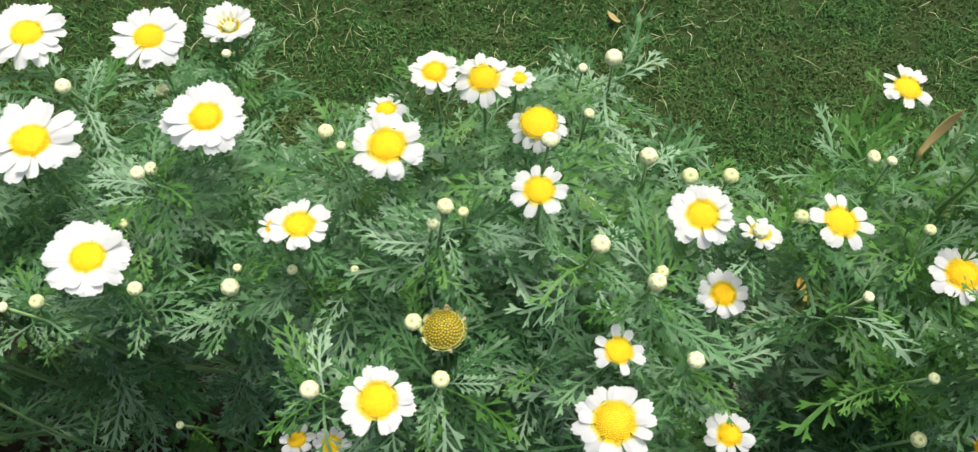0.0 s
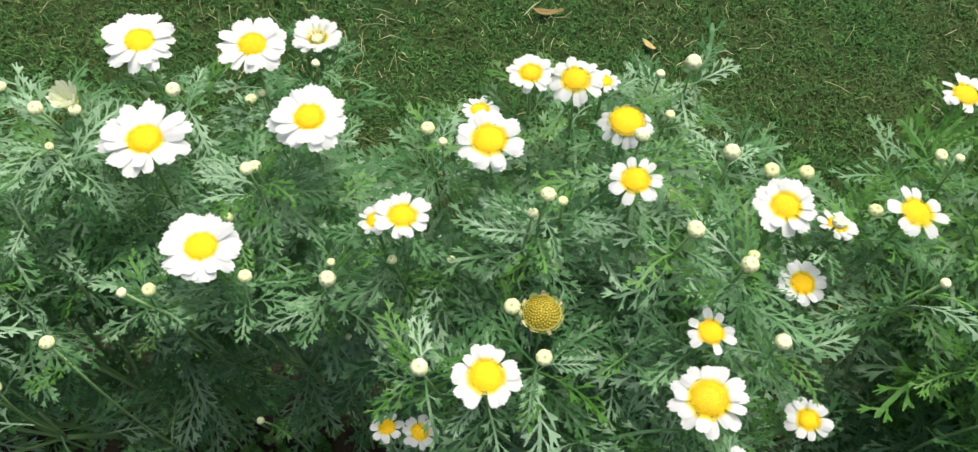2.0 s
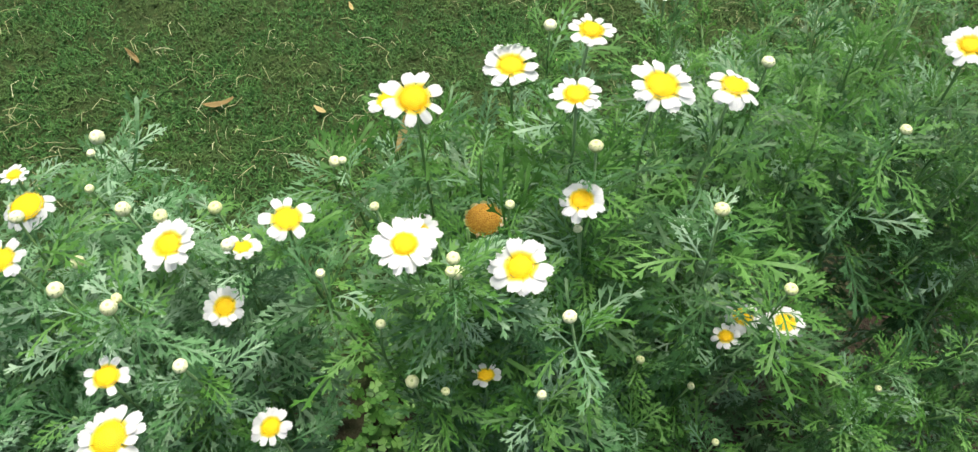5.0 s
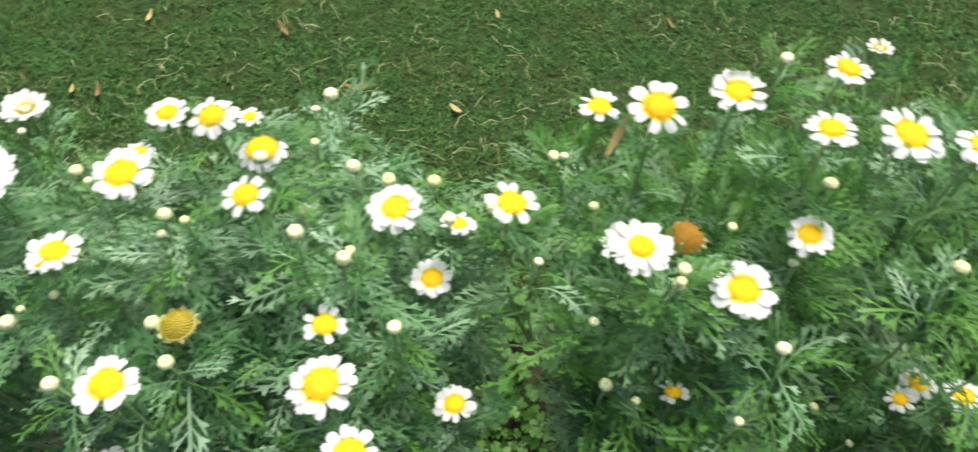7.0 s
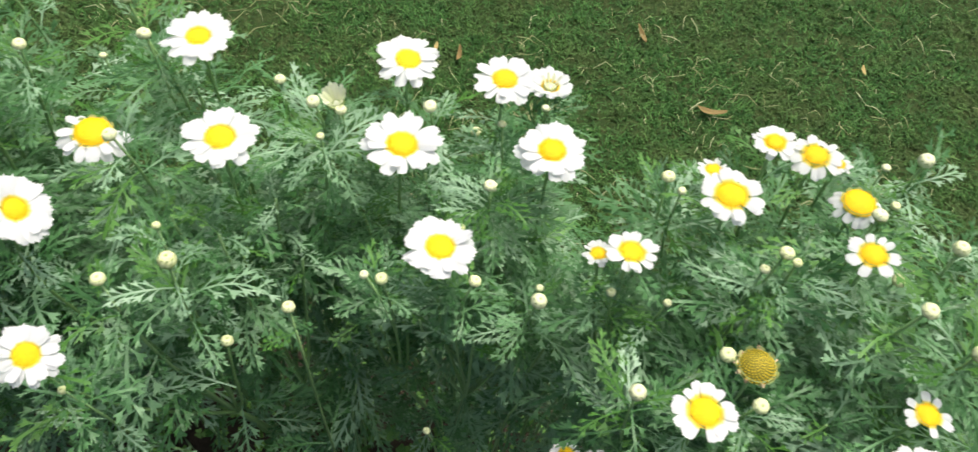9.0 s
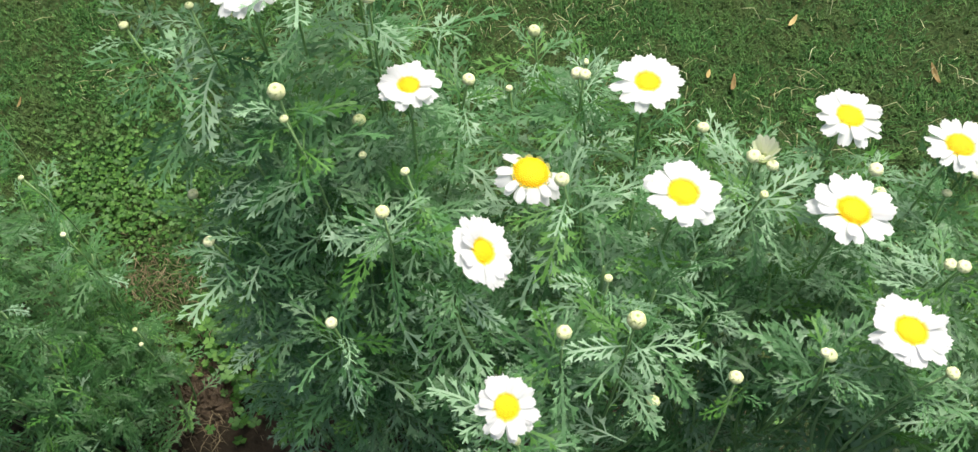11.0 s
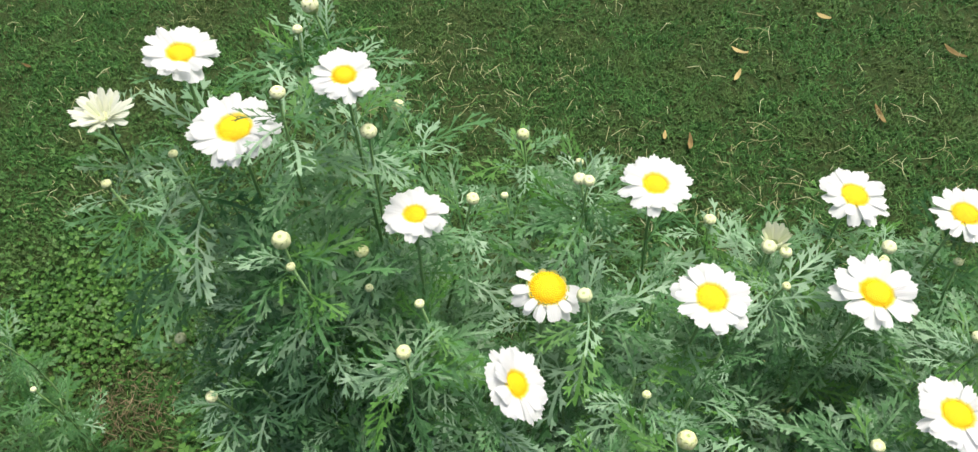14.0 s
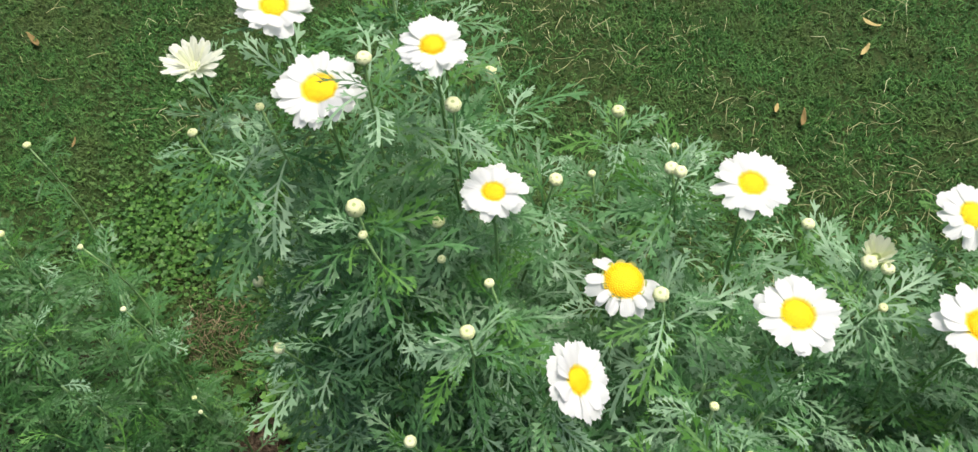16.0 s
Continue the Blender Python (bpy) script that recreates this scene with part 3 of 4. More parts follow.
def flower(plant, at, width, lean, petals, kind):
    """A daisy on its stem: width across the petals, lean as the way it faces, sideways and away for one up."""
    up = Vector((lean[0], lean[1], 1)).normalized()
    rad = width * (0.26 if kind == "ringed" else 0.5 if kind in ("spent", "dry") else 0.25 if kind == "loose" else 0.3 if kind == "old" else 0.27 if kind == "old2" else 0.175 if kind == "dense" else 0.205 if petals > 15 else 0.225)
    dome = {"spent": 0.55, "dry": 0.6}.get(kind, 0.25) * rad
    spot = Vector(at) - up * dome
    plant.stem(spot - up * 0.7 * rad, up + Vector((0, 0, 0.6)), rng.uniform(0.008, 0.016), 0.00135, 0)
    plant.tips.append((spot.x, spot.y, spot.z - 0.02))
    if kind != "veiled":
        HEADS.append((spot, Vector((0.0, -0.55, 1.0)).normalized(), width * 0.52))
    label = {"spent": "faded yellow-brown head without petals", "dry": "dried brown head without petals", "half": "half-open pale flower",
             "open": "opening white flower", "old": "ageing flower with drooping petals", "old2": "ageing flower with drooping petals"}.get(kind, "white daisy with a yellow centre")
    head = part("flower_head", CUP, plant.thing, facing(spot - plant.base, up, rng.uniform(0, 6)) @ Matrix.Scale(rad * 0.92, 4), label)
    disc = SPENT_DISC if kind == "spent" else DRIED_DISC if kind == "dry" else RINGED_DISC if kind == "ringed" else CREAM_DISC if kind in ("young", "open", "half") else DISCS[int(rng.integers(3))]
    part("disc", disc, head, Matrix.Scale(1.06 if kind not in ("half", "young", "open") else 0.25 if kind == "half" else 0.6 if kind == "open" else 0.7, 4))
    long = (width * 0.5 - rad * 0.78) / (rad * 0.92)
    rise = {"full": 8, "loose": 4, "ringed": 4, "droop": -12, "dense": 9, "old": -28, "old2": -16, "young": 24, "open": 24, "half": 56}.get(kind, 0)
    if kind in ("spent", "dry"):
        for k in range(14):
            w = 2 * math.pi * k / 14 + rng.normal(0, 0.1)
            m = Matrix.Rotation(w, 4, "Z") @ Matrix.Translation((0, 0.97, -0.05)) @ Matrix.Rotation(radians(rng.uniform(-70, -10)), 4, "X") @ Matrix.Scale(rng.uniform(0.24, 0.42), 4)
            part("petal_stub", STUB, head, m)
        return
    if kind in ("half", "open"):
        long = 2.4 if kind == "half" else 2.3
    rows = ((petals, 0.0, 1.0),) if petals < 10 else ((petals * 13 // 20, 6.0, 0.92), (petals * 13 // 20, -4.0, 1.04))
    if kind in ("young", "open"):
        rows += ((petals // 2, 30.0, 0.7),)
    first = rng.uniform(0, 6.28)
    for row, (count, extra, scale) in enumerate(rows):
        first += math.pi / count
        for k in range(count):
            w = first + 2 * math.pi * (k + rng.normal(0, 0.13 if kind != "loose" else 0.17)) / count
            if kind in ("old", "old2") and (head.matrix_basis.to_3x3() @ Vector((-math.sin(w), math.cos(w), 0))).normalized().y > 0.55:
                continue
            s = long * scale * rng.uniform(0.86, 1.08)
            tilt = rise + extra + rng.normal(0, 9 if kind in ("old", "old2", "open") else 4.5)
            m = (Matrix.Rotation(w, 4, "Z") @ Matrix.Translation((0, 0.55 if kind == "half" or kind == "open" and row < 2 else 0.8 if row < 2 else 0.5, -0.02 - 0.05 * row if row < 2 else 0.05)) @ Matrix.Rotation(radians(tilt), 4, "X")
                 @ Matrix.Rotation(rng.normal(0, 0.16), 4, "Y") @ Matrix.Diagonal((s * rng.uniform(0.78, 1.18) * (1.38 if petals < 10 else 1.2 if petals < 16 else 1.04), s, s, 1)))
            part("petal", CREAM_PETAL if kind == "half" or row == 2 else NARROW_PETAL if kind == "open" else (PETALS if petals > 15 else HALO_PETALS)[int(rng.integers(5))], head, m)


def bud(plant, at, radius):
    """A closed round bud on a short leafy stem."""
    up = Vector((rng.normal(0, 0.16), rng.normal(-0.06, 0.16), 1)).normalized()
    spot = Vector(at)
    plant.stem(spot - up * radius * 0.9, up + Vector((0, 0, 0.4)), rng.uniform(0.008, 0.022), 0.0011)
    plant.tips.append(at)
    HEADS.append((spot, Vector((0.0, -0.55, 1.0)).normalized(), radius * 1.3))
    size = radius * rng.uniform(0.75, 0.92)
    ball = part("bud", BUD, plant.thing, facing(spot - plant.base, up, rng.uniform(0, 6)) @ Matrix.Diagonal((size, size, size * (1.25 if radius > 0.007 else 0.95), 1)))
    part("bud_tip", BUD_TIP, ball)


STUB = mesh_of("petal_stub", [(-0.3, 0, 0), (0.3, 0, 0), (0.34, 0.5, 0.06), (0.1, 1, -0.1), (-0.2, 0.9, 0.12), (-0.36, 0.5, -0.04)], [(0, 1, 2, 5), (5, 2, 3, 4)], WITHERED)

middle = Plant((0.06, 0.23), (0.23, 0.19), 0.70, 42, "bushy daisy plant with many white flowers and a faded head")
left = Plant((-0.28, 0.29), (0.17, 0.16), 0.65, 34, "bushy daisy plant with large white flowers beside the lawn")
left_inner = Plant((-0.50, 0.21), (0.15, 0.20), 0.69, 38, "bushy daisy plant with white flowers and round buds")
tall = Plant((-0.77, 0.20), (0.15, 0.16), 0.73, 70, "tall daisy plant with dense white flowers at its top")
low = Plant((-1.38, 0.0), (0.34, 0.19), 0.45, 92, "spreading daisy plant with small buds and no flowers", 0.1, 0.85)
low_front = Plant((-1.18, 0.0), (0.16, 0.13), 0.26, 30, "low young daisy plant with tiny buds on bare soil", 0.0, 0.85)
right = Plant((0.40, 0.23), (0.16, 0.20), 0.74, 44, "bushy daisy plant with white flowers and a dried head", 0.35, 0.3, 0.4, 0.3)
right_outer = Plant((0.78, 0.25), (0.36, 0.29), 0.66, 135, "broad daisy plant with small white flowers among leaves", 0.55, 0.62, 0.4, 0.34)

# heads of the middle plant
flower(middle, (-0.126, 0.248, 0.713), 0.0423, (0.06, 0.17), 15, "full")
flower(middle, (-0.150, 0.257, 0.683), 0.0276, (-0.15, 0.18), 12, "full")
flower(middle, (-0.068, 0.288, 0.760), 0.0486, (-0.08, -0.02), 14, "loose")
flower(middle, (-0.009, 0.347, 0.757), 0.0439, (-0.09, -0.04), 12, "droop")
flower(middle, (-0.042, 0.345, 0.762), 0.0346, (-0.06, 0.05), 14, "full")
flower(middle, (0.016, 0.363, 0.735), 0.0230, (0.03, 0.17), 11, "full")
flower(middle, (-0.077, 0.339, 0.720), 0.0292, (-0.04, 0.21), 12, "full")
flower(middle, (0.031, 0.324, 0.744), 0.0440, (-0.05, 0.02), 15, "old")
flower(middle, (0.031, 0.258, 0.771), 0.0376, (-0.14, -0.02), 10, "loose")
flower(middle, (-0.023, 0.183, 0.717), 0.0290, (-0.07, 0.06), 0, "spent")
flower(middle, (-0.058, 0.130, 0.729), 0.0459, (-0.04, 0.03), 13, "loose")
flower(middle, (0.087, 0.129, 0.719), 0.0514, (-0.16, 0.04), 15, "ringed")
flower(middle, (0.089, 0.172, 0.727), 0.0350, (0.06, 0.00), 8, "loose")
flower(middle, (0.140, 0.261, 0.746), 0.0444, (-0.10, -0.05), 14, "full")
flower(middle, (0.167, 0.226, 0.695), 0.0360, (-0.10, -0.10), 13, "full")
flower(middle, (0.183, 0.141, 0.640), 0.0349, (-0.20, 0.10), 12, "full")
flower(middle, (0.110, 0.080, 0.712), 0.0454, (0.12, 0.01), 13, "loose")
flower(middle, (0.153, 0.061, 0.680), 0.0427, (0.09, 0.10), 12, "loose")
flower(middle, (-0.133, 0.127, 0.573), 0.0281, (-0.01, 0.24), 12, "full")
flower(middle, (-0.106, 0.125, 0.573), 0.0301, (0.16, 0.21), 12, "full")
flower(right, (0.231, 0.263, 0.748), 0.0430, (0.10, 0.01), 8, "loose")
flower(middle, (0.189, 0.266, 0.715), 0.0299, (0.09, 0.34), 11, "full")
bud(middle, (-0.133, 0.226, 0.680), 0.0042)
bud(middle, (-0.089, 0.228, 0.683), 0.0042)
bud(middle, (-0.113, 0.307, 0.736), 0.0062)
bud(middle, (-0.101, 0.296, 0.737), 0.0042)
bud(middle, (-0.026, 0.244, 0.765), 0.0062)
bud(middle, (-0.015, 0.246, 0.754), 0.0042)
bud(middle, (-0.034, 0.241, 0.743), 0.0042)
bud(middle, (0.067, 0.271, 0.728), 0.0062)
bud(middle, (0.070, 0.225, 0.768), 0.0062)
bud(middle, (0.037, 0.297, 0.764), 0.0062)
bud(middle, (0.069, 0.349, 0.716), 0.0042)
bud(middle, (0.065, 0.395, 0.706), 0.0042)
bud(middle, (0.170, 0.307, 0.715), 0.0062)
bud(middle, (0.182, 0.258, 0.732), 0.0062)
bud(middle, (0.105, 0.205, 0.763), 0.0072)
bud(middle, (0.139, 0.171, 0.719), 0.0062)
bud(middle, (-0.021, 0.146, 0.723), 0.0062)
bud(middle, (-0.043, 0.187, 0.704), 0.0062)
bud(middle, (-0.102, 0.136, 0.713), 0.0072)
bud(middle, (0.083, 0.384, 0.737), 0.0072)
bud(middle, (0.106, 0.303, 0.741), 0.0072)
bud(middle, (0.218, 0.279, 0.715), 0.0062)
bud(middle, (0.134, 0.291, 0.740), 0.0062)
bud(middle, (0.109, 0.213, 0.760), 0.0042)

# heads of the left plant
flower(left, (-0.356, 0.392, 0.705), 0.0581, (0.12, 0.04), 17, "full")
flower(left, (-0.268, 0.401, 0.699), 0.0569, (0.04, -0.01), 17, "full")
flower(left, (-0.234, 0.463, 0.635), 0.0478, (0.01, 0.12), 18, "young")
flower(left, (-0.208, 0.330, 0.706), 0.0602, (0.04, -0.01), 20, "full")
flower(left, (-0.332, 0.305, 0.697), 0.0681, (0.12, 0.06), 17, "full")
flower(left, (-0.272, 0.222, 0.690), 0.0588, (0.09, 0.06), 19, "full")
bud(left, (-0.324, 0.355, 0.690), 0.0062)
bud(left, (-0.232, 0.436, 0.630), 0.0042)
bud(left, (-0.262, 0.375, 0.665), 0.0042)
bud(left, (-0.249, 0.284, 0.697), 0.0062)
bud(left, (-0.266, 0.259, 0.662), 0.0042)
bud(left, (-0.238, 0.204, 0.680), 0.0062)
bud(left, (-0.315, 0.197, 0.655), 0.0062)
bud(left, (-0.190, 0.246, 0.619), 0.0042)
bud(left, (-0.298, 0.421, 0.586), 0.0062)
bud(left_inner, (-0.375, 0.149, 0.660), 0.0062)
bud(left, (-0.251, 0.300, 0.673), 0.0062)
bud(left, (-0.266, 0.150, 0.449), 0.0042)
bud(left, (-0.197, 0.243, 0.438), 0.0042)
bud(left, (-0.343, 0.240, 0.375), 0.0042)
bud(left, (-0.187, 0.224, 0.637), 0.0072)
bud(left, (-0.323, 0.184, 0.680), 0.0042)

# heads of the left inner plant
flower(left_inner, (-0.515, 0.324, 0.748), 0.0579, (0.02, 0.03), 17, "dense")
flower(left_inner, (-0.577, 0.234, 0.706), 0.0600, (0.15, 0.00), 17, "old2")
flower(left_inner, (-0.456, 0.238, 0.740), 0.0591, (0.12, 0.02), 16, "full")
flower(left_inner, (-0.572, 0.137, 0.731), 0.0557, (0.89, 0.23), 24, "dense")
flower(left_inner, (-0.511, 0.041, 0.715), 0.0462, (0.51, -0.07), 18, "full")
flower(left_inner, (-0.411, 0.346, 0.676), 0.0340, (-0.10, -0.10), 14, "half")
bud(left_inner, (-0.400, 0.290, 0.697), 0.0042)
bud(left_inner, (-0.577, 0.331, 0.723), 0.0062)
bud(left_inner, (-0.466, 0.351, 0.681), 0.0062)
bud(left_inner, (-0.418, 0.320, 0.702), 0.0062)
bud(left_inner, (-0.498, 0.109, 0.710), 0.0062)
bud(left_inner, (-0.454, 0.135, 0.717), 0.0072)
bud(left_inner, (-0.425, 0.123, 0.619), 0.0062)
bud(left_inner, (-0.504, 0.037, 0.663), 0.0042)
bud(left_inner, (-0.568, 0.324, 0.732), 0.0062)
bud(left_inner, (-0.486, 0.168, 0.700), 0.0042)
bud(left_inner, (-0.546, 0.221, 0.726), 0.0062)
bud(left_inner, (-0.589, 0.387, 0.678), 0.0042)
bud(left_inner, (-0.401, 0.335, 0.680), 0.0062)

# heads of the tall plant
flower(tall, (-0.863, 0.262, 0.858), 0.0557, (0.20, 0.05), 17, "dense")
flower(tall, (-0.805, 0.222, 0.837), 0.0629, (0.10, -0.05), 21, "full")
tall.stray_leaf((-0.751, 0.228, 0.842), (-0.797, 0.219, 0.855))
flower(tall, (-0.729, 0.259, 0.871), 0.0471, (0.10, -0.05), 19, "dense")
flower(tall, (-0.680, 0.231, 0.768), 0.0487, (0.05, 0.06), 20, "dense")
flower(tall, (-0.892, 0.198, 0.848), 0.0405, (0.05, 0.00), 26, "open")
bud(tall, (-0.647, 0.401, 0.683), 0.0072)
bud(tall, (-0.650, 0.273, 0.743), 0.0062)
bud(tall, (-0.711, 0.244, 0.834), 0.0062)
bud(tall, (-0.766, 0.232, 0.869), 0.0062)
bud(tall, (-0.751, 0.363, 0.732), 0.0062)
bud(tall, (-0.862, 0.211, 0.801), 0.0042)
bud(tall, (-0.886, 0.166, 0.811), 0.0042)
bud(tall, (-0.742, 0.154, 0.781), 0.0042)
bud(tall, (-0.726, 0.216, 0.719), 0.0062)
bud(tall, (-0.713, 0.194, 0.704), 0.0042)
bud(tall, (-0.663, 0.181, 0.724), 0.0042)
bud(tall, (-0.910, 0.156, 0.586), 0.0062)
bud(tall, (-0.649, 0.346, 0.658), 0.0042)
bud(tall, (-0.682, 0.069, 0.648), 0.0062)
bud(tall, (-0.748, 0.162, 0.800), 0.0072)
bud(tall, (-0.658, 0.137, 0.730), 0.0062)
bud(tall, (-0.813, 0.089, 0.659), 0.0062)
bud(tall, (-0.790, 0.330, 0.860), 0.0072)
bud(tall, (-0.795, 0.313, 0.850), 0.0042)

# heads of the low plant
bud(low_front, (-1.075, 0.077, 0.286), 0.0042)
bud(low_front, (-1.068, 0.068, 0.265), 0.0032)
bud(low, (-1.117, 0.105, 0.453), 0.0042)
bud(low, (-1.225, 0.150, 0.450), 0.0042)
bud(low_front, (-1.146, -0.021, 0.273), 0.0042)
bud(low, (-1.365, 0.130, 0.420), 0.0062)
bud(low, (-1.460, 0.262, 0.400), 0.0062)

# heads of the right plant
flower(right, (0.315, 0.196, 0.788), 0.0475, (0.04, -0.01), 17, "full")
flower(right, (0.325, 0.245, 0.717), 0.0455, (-0.15, 0.05), 13, "loose")
flower(right, (0.387, 0.272, 0.685), 0.0330, (-0.06, -0.01), 0, "dry")
flower(right, (0.395, 0.179, 0.753), 0.0481, (-0.10, -0.01), 13, "full")
flower(right, (0.343, 0.311, 0.804), 0.0501, (-0.05, -0.16), 9, "loose")
flower(right, (0.328, 0.416, 0.686), 0.0441, (0.01, 0.10), 10, "loose")
flower(right, (0.436, 0.377, 0.748), 0.0510, (-0.04, 0.03), 13, "full")
flower(right, (0.457, 0.269, 0.827), 0.0379, (-0.06, 0.12), 15, "loose")
flower(right, (0.453, 0.221, 0.760), 0.0375, (-0.14, 0.01), 15, "veiled")
flower(right, (0.485, 0.325, 0.830), 0.0373, (0.12, 0.02), 12, "loose")
flower(right, (0.360, 0.142, 0.650), 0.0264, (0.02, 0.39), 7, "loose")
bud(right, (0.402, 0.239, 0.742), 0.0042)
bud(right, (0.249, 0.217, 0.732), 0.0042)
bud(right, (0.347, 0.185, 0.772), 0.0062)
bud(right, (0.343, 0.175, 0.772), 0.0042)
bud(right, (0.287, 0.168, 0.726), 0.0042)
bud(right, (0.425, 0.143, 0.725), 0.0062)
bud(right, (0.301, 0.140, 0.672), 0.0062)
bud(right, (0.325, 0.130, 0.662), 0.0042)
bud(right, (0.395, 0.103, 0.684), 0.0042)
bud(right, (0.279, 0.320, 0.730), 0.0042)
bud(right, (0.298, 0.269, 0.730), 0.0042)
bud(right, (0.475, 0.259, 0.770), 0.0062)
bud(right, (0.453, 0.218, 0.720), 0.0042)
bud(right, (0.349, 0.185, 0.750), 0.0062)
bud(right, (0.474, 0.392, 0.770), 0.0062)
bud(right, (0.272, 0.328, 0.720), 0.0062)

# heads of the right outer plant
flower(right_outer, (0.529, 0.278, 0.809), 0.0516, (0.10, -0.05), 15, "loose")
flower(right_outer, (0.586, 0.270, 0.803), 0.0437, (0.12, 0.08), 12, "droop")
flower(right_outer, (0.632, 0.498, 0.677), 0.0291, (-0.05, 0.13), 12, "young")
flower(right_outer, (0.843, 0.314, 0.740), 0.0446, (-0.26, 0.04), 13, "full")
flower(right_outer, (0.596, 0.161, 0.565), 0.0281, (-0.13, 0.15), 11, "veiled")
flower(right_outer, (0.622, 0.179, 0.560), 0.0370, (-0.05, 0.10), 12, "veiled")
flower(right_outer, (0.654, 0.160, 0.571), 0.0374, (-0.17, 0.12), 13, "veiled")
bud(right_outer, (0.545, 0.178, 0.778), 0.0062)
bud(right_outer, (0.620, 0.148, 0.675), 0.0062)
bud(right_outer, (0.571, 0.082, 0.501), 0.0042)
bud(right_outer, (0.775, 0.109, 0.452), 0.0042)
bud(right_outer, (0.725, 0.089, 0.414), 0.0042)
bud(right_outer, (0.567, 0.140, 0.503), 0.0042)
bud(right_outer, (0.506, 0.151, 0.578), 0.0042)
bud(right_outer, (0.647, 0.320, 0.758), 0.0062)
bud(right_outer, (0.756, 0.251, 0.720), 0.0062)

PLANTS = (middle, left, left_inner, tall, low, low_front, right, right_outer)
for plant in PLANTS:
    plant.fill()
    plant.finish(300)


# ---- lawn ----
def blades(count, area, height, width, keep, lean):
    """Grass blades of three triangles each over a stretch of ground."""
    x0, x1, y0, y1 = area
    p = np.c_[rng.uniform(x0, x1, count), rng.uniform(y0, y1, count)]
    p = p[keep(p[:, 0], p[:, 1])]
    n = len(p)
    w = rng.uniform(0, 2 * np.pi, n)
    h = height * rng.uniform(0.5, 1.25, n)
    out = h * np.abs(rng.normal(lean, 0.35, n))
    d = np.c_[np.cos(w), np.sin(w)]
    s = np.c_[-d[:, 1], d[:, 0]] * (width * rng.uniform(0.6, 1.2, n))[:, None] / 2
    z = np.zeros(n)
    up = np.sqrt(np.maximum(h * h - 0.5 * out * out, (0.3 * h) ** 2))
    v = np.stack([np.c_[p - s, z - 0.002], np.c_[p + s, z - 0.002], np.c_[p + d * out[:, None] * 0.38 - s * 0.8, up * 0.62],
                  np.c_[p + d * out[:, None] * 0.38 + s * 0.8, up * 0.62], np.c_[p + d * out[:, None], up * 0.85]], 1).reshape(-1, 3)
    t = np.array([(0, 1, 3), (0, 3, 2), (2, 3, 4)])[None] + 5 * np.arange(n)[:, None, None]
    return v, t.reshape(-1, 3)


def waves(x, y):
    return np.sin(3.1 * x + 1.3) * np.sin(4.3 * y + 0.4) + 0.6 * np.sin(9.7 * x - 5 * y) + 0.5 * np.sin(13 * y + 6 * x + 2)


def patchy(x, y, size, seed):
    """Smooth random values between 0 and 1 with spots of the given size."""
    g = np.random.default_rng(seed).random((256, 256))
    u, w = x / size + 900.0, y / size + 900.0
    i, j = np.floor(u).astype(int), np.floor(w).astype(int)
    f, h = u - i, w - j
    f, h = f * f * (3 - 2 * f), h * h * (3 - 2 * h)
    at = lambda di, dj: g[(i + di) % 256, (j + dj) % 256]
    return (at(0, 0) * (1 - f) + at(1, 0) * f) * (1 - h) + (at(0, 1) * (1 - f) + at(1, 1) * f) * h


def dry_spots(x, y):
    """Where mown straw lies thick on the lawn."""
    return sum(q * np.exp(-((x - a) / c) ** 2 - ((y - b) / d) ** 2) for a, b, c, d, q in ((-1.03, 1.08, 0.15, 0.1, 1.2), (-0.3, 0.96, 0.12, 0.09, 0.5), (0.26, 0.84, 0.1, 0.07, 0.5), (-0.39, 0.88, 0.06, 0.05, 0.5), (1.24, 1.05, 0.12, 0.08, 0.6)))


def turf(x, y):
    edge = np.clip((y + 0.16 * (patchy(x, y, 0.12, 3) - 0.5) + 0.45 * np.clip((-0.95 - x) / 0.2, 0, 1) - 0.46) / 0.22, 0.0, 1)
    clumps = (0.08 + 1.25 * patchy(x, y, 0.022, 4)) * (0.35 + 1.2 * patchy(x, y, 0.07, 5)) * (1 - 0.55 * np.clip(dry_spots(x, y), 0, 1))
    return rng.random(len(x)) < edge * clumps


fade = lambda x, y: np.clip(np.minimum(np.minimum(x + 2.7, 1.75 - x), 2.0 - y) / 0.7, 0, 1)
inner = lambda x, y: turf(x, y) & (rng.random(len(x)) < fade(x, y))
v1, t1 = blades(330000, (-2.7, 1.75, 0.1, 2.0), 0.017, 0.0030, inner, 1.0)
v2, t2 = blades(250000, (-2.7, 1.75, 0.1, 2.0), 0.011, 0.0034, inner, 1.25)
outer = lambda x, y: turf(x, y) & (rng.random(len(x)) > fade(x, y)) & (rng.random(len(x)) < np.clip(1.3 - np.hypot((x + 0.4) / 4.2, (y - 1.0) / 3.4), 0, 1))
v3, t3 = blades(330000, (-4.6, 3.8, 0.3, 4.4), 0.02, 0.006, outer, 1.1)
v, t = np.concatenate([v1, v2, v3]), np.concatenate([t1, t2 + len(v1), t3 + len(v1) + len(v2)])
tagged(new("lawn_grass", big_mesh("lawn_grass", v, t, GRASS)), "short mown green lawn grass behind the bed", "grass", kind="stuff")


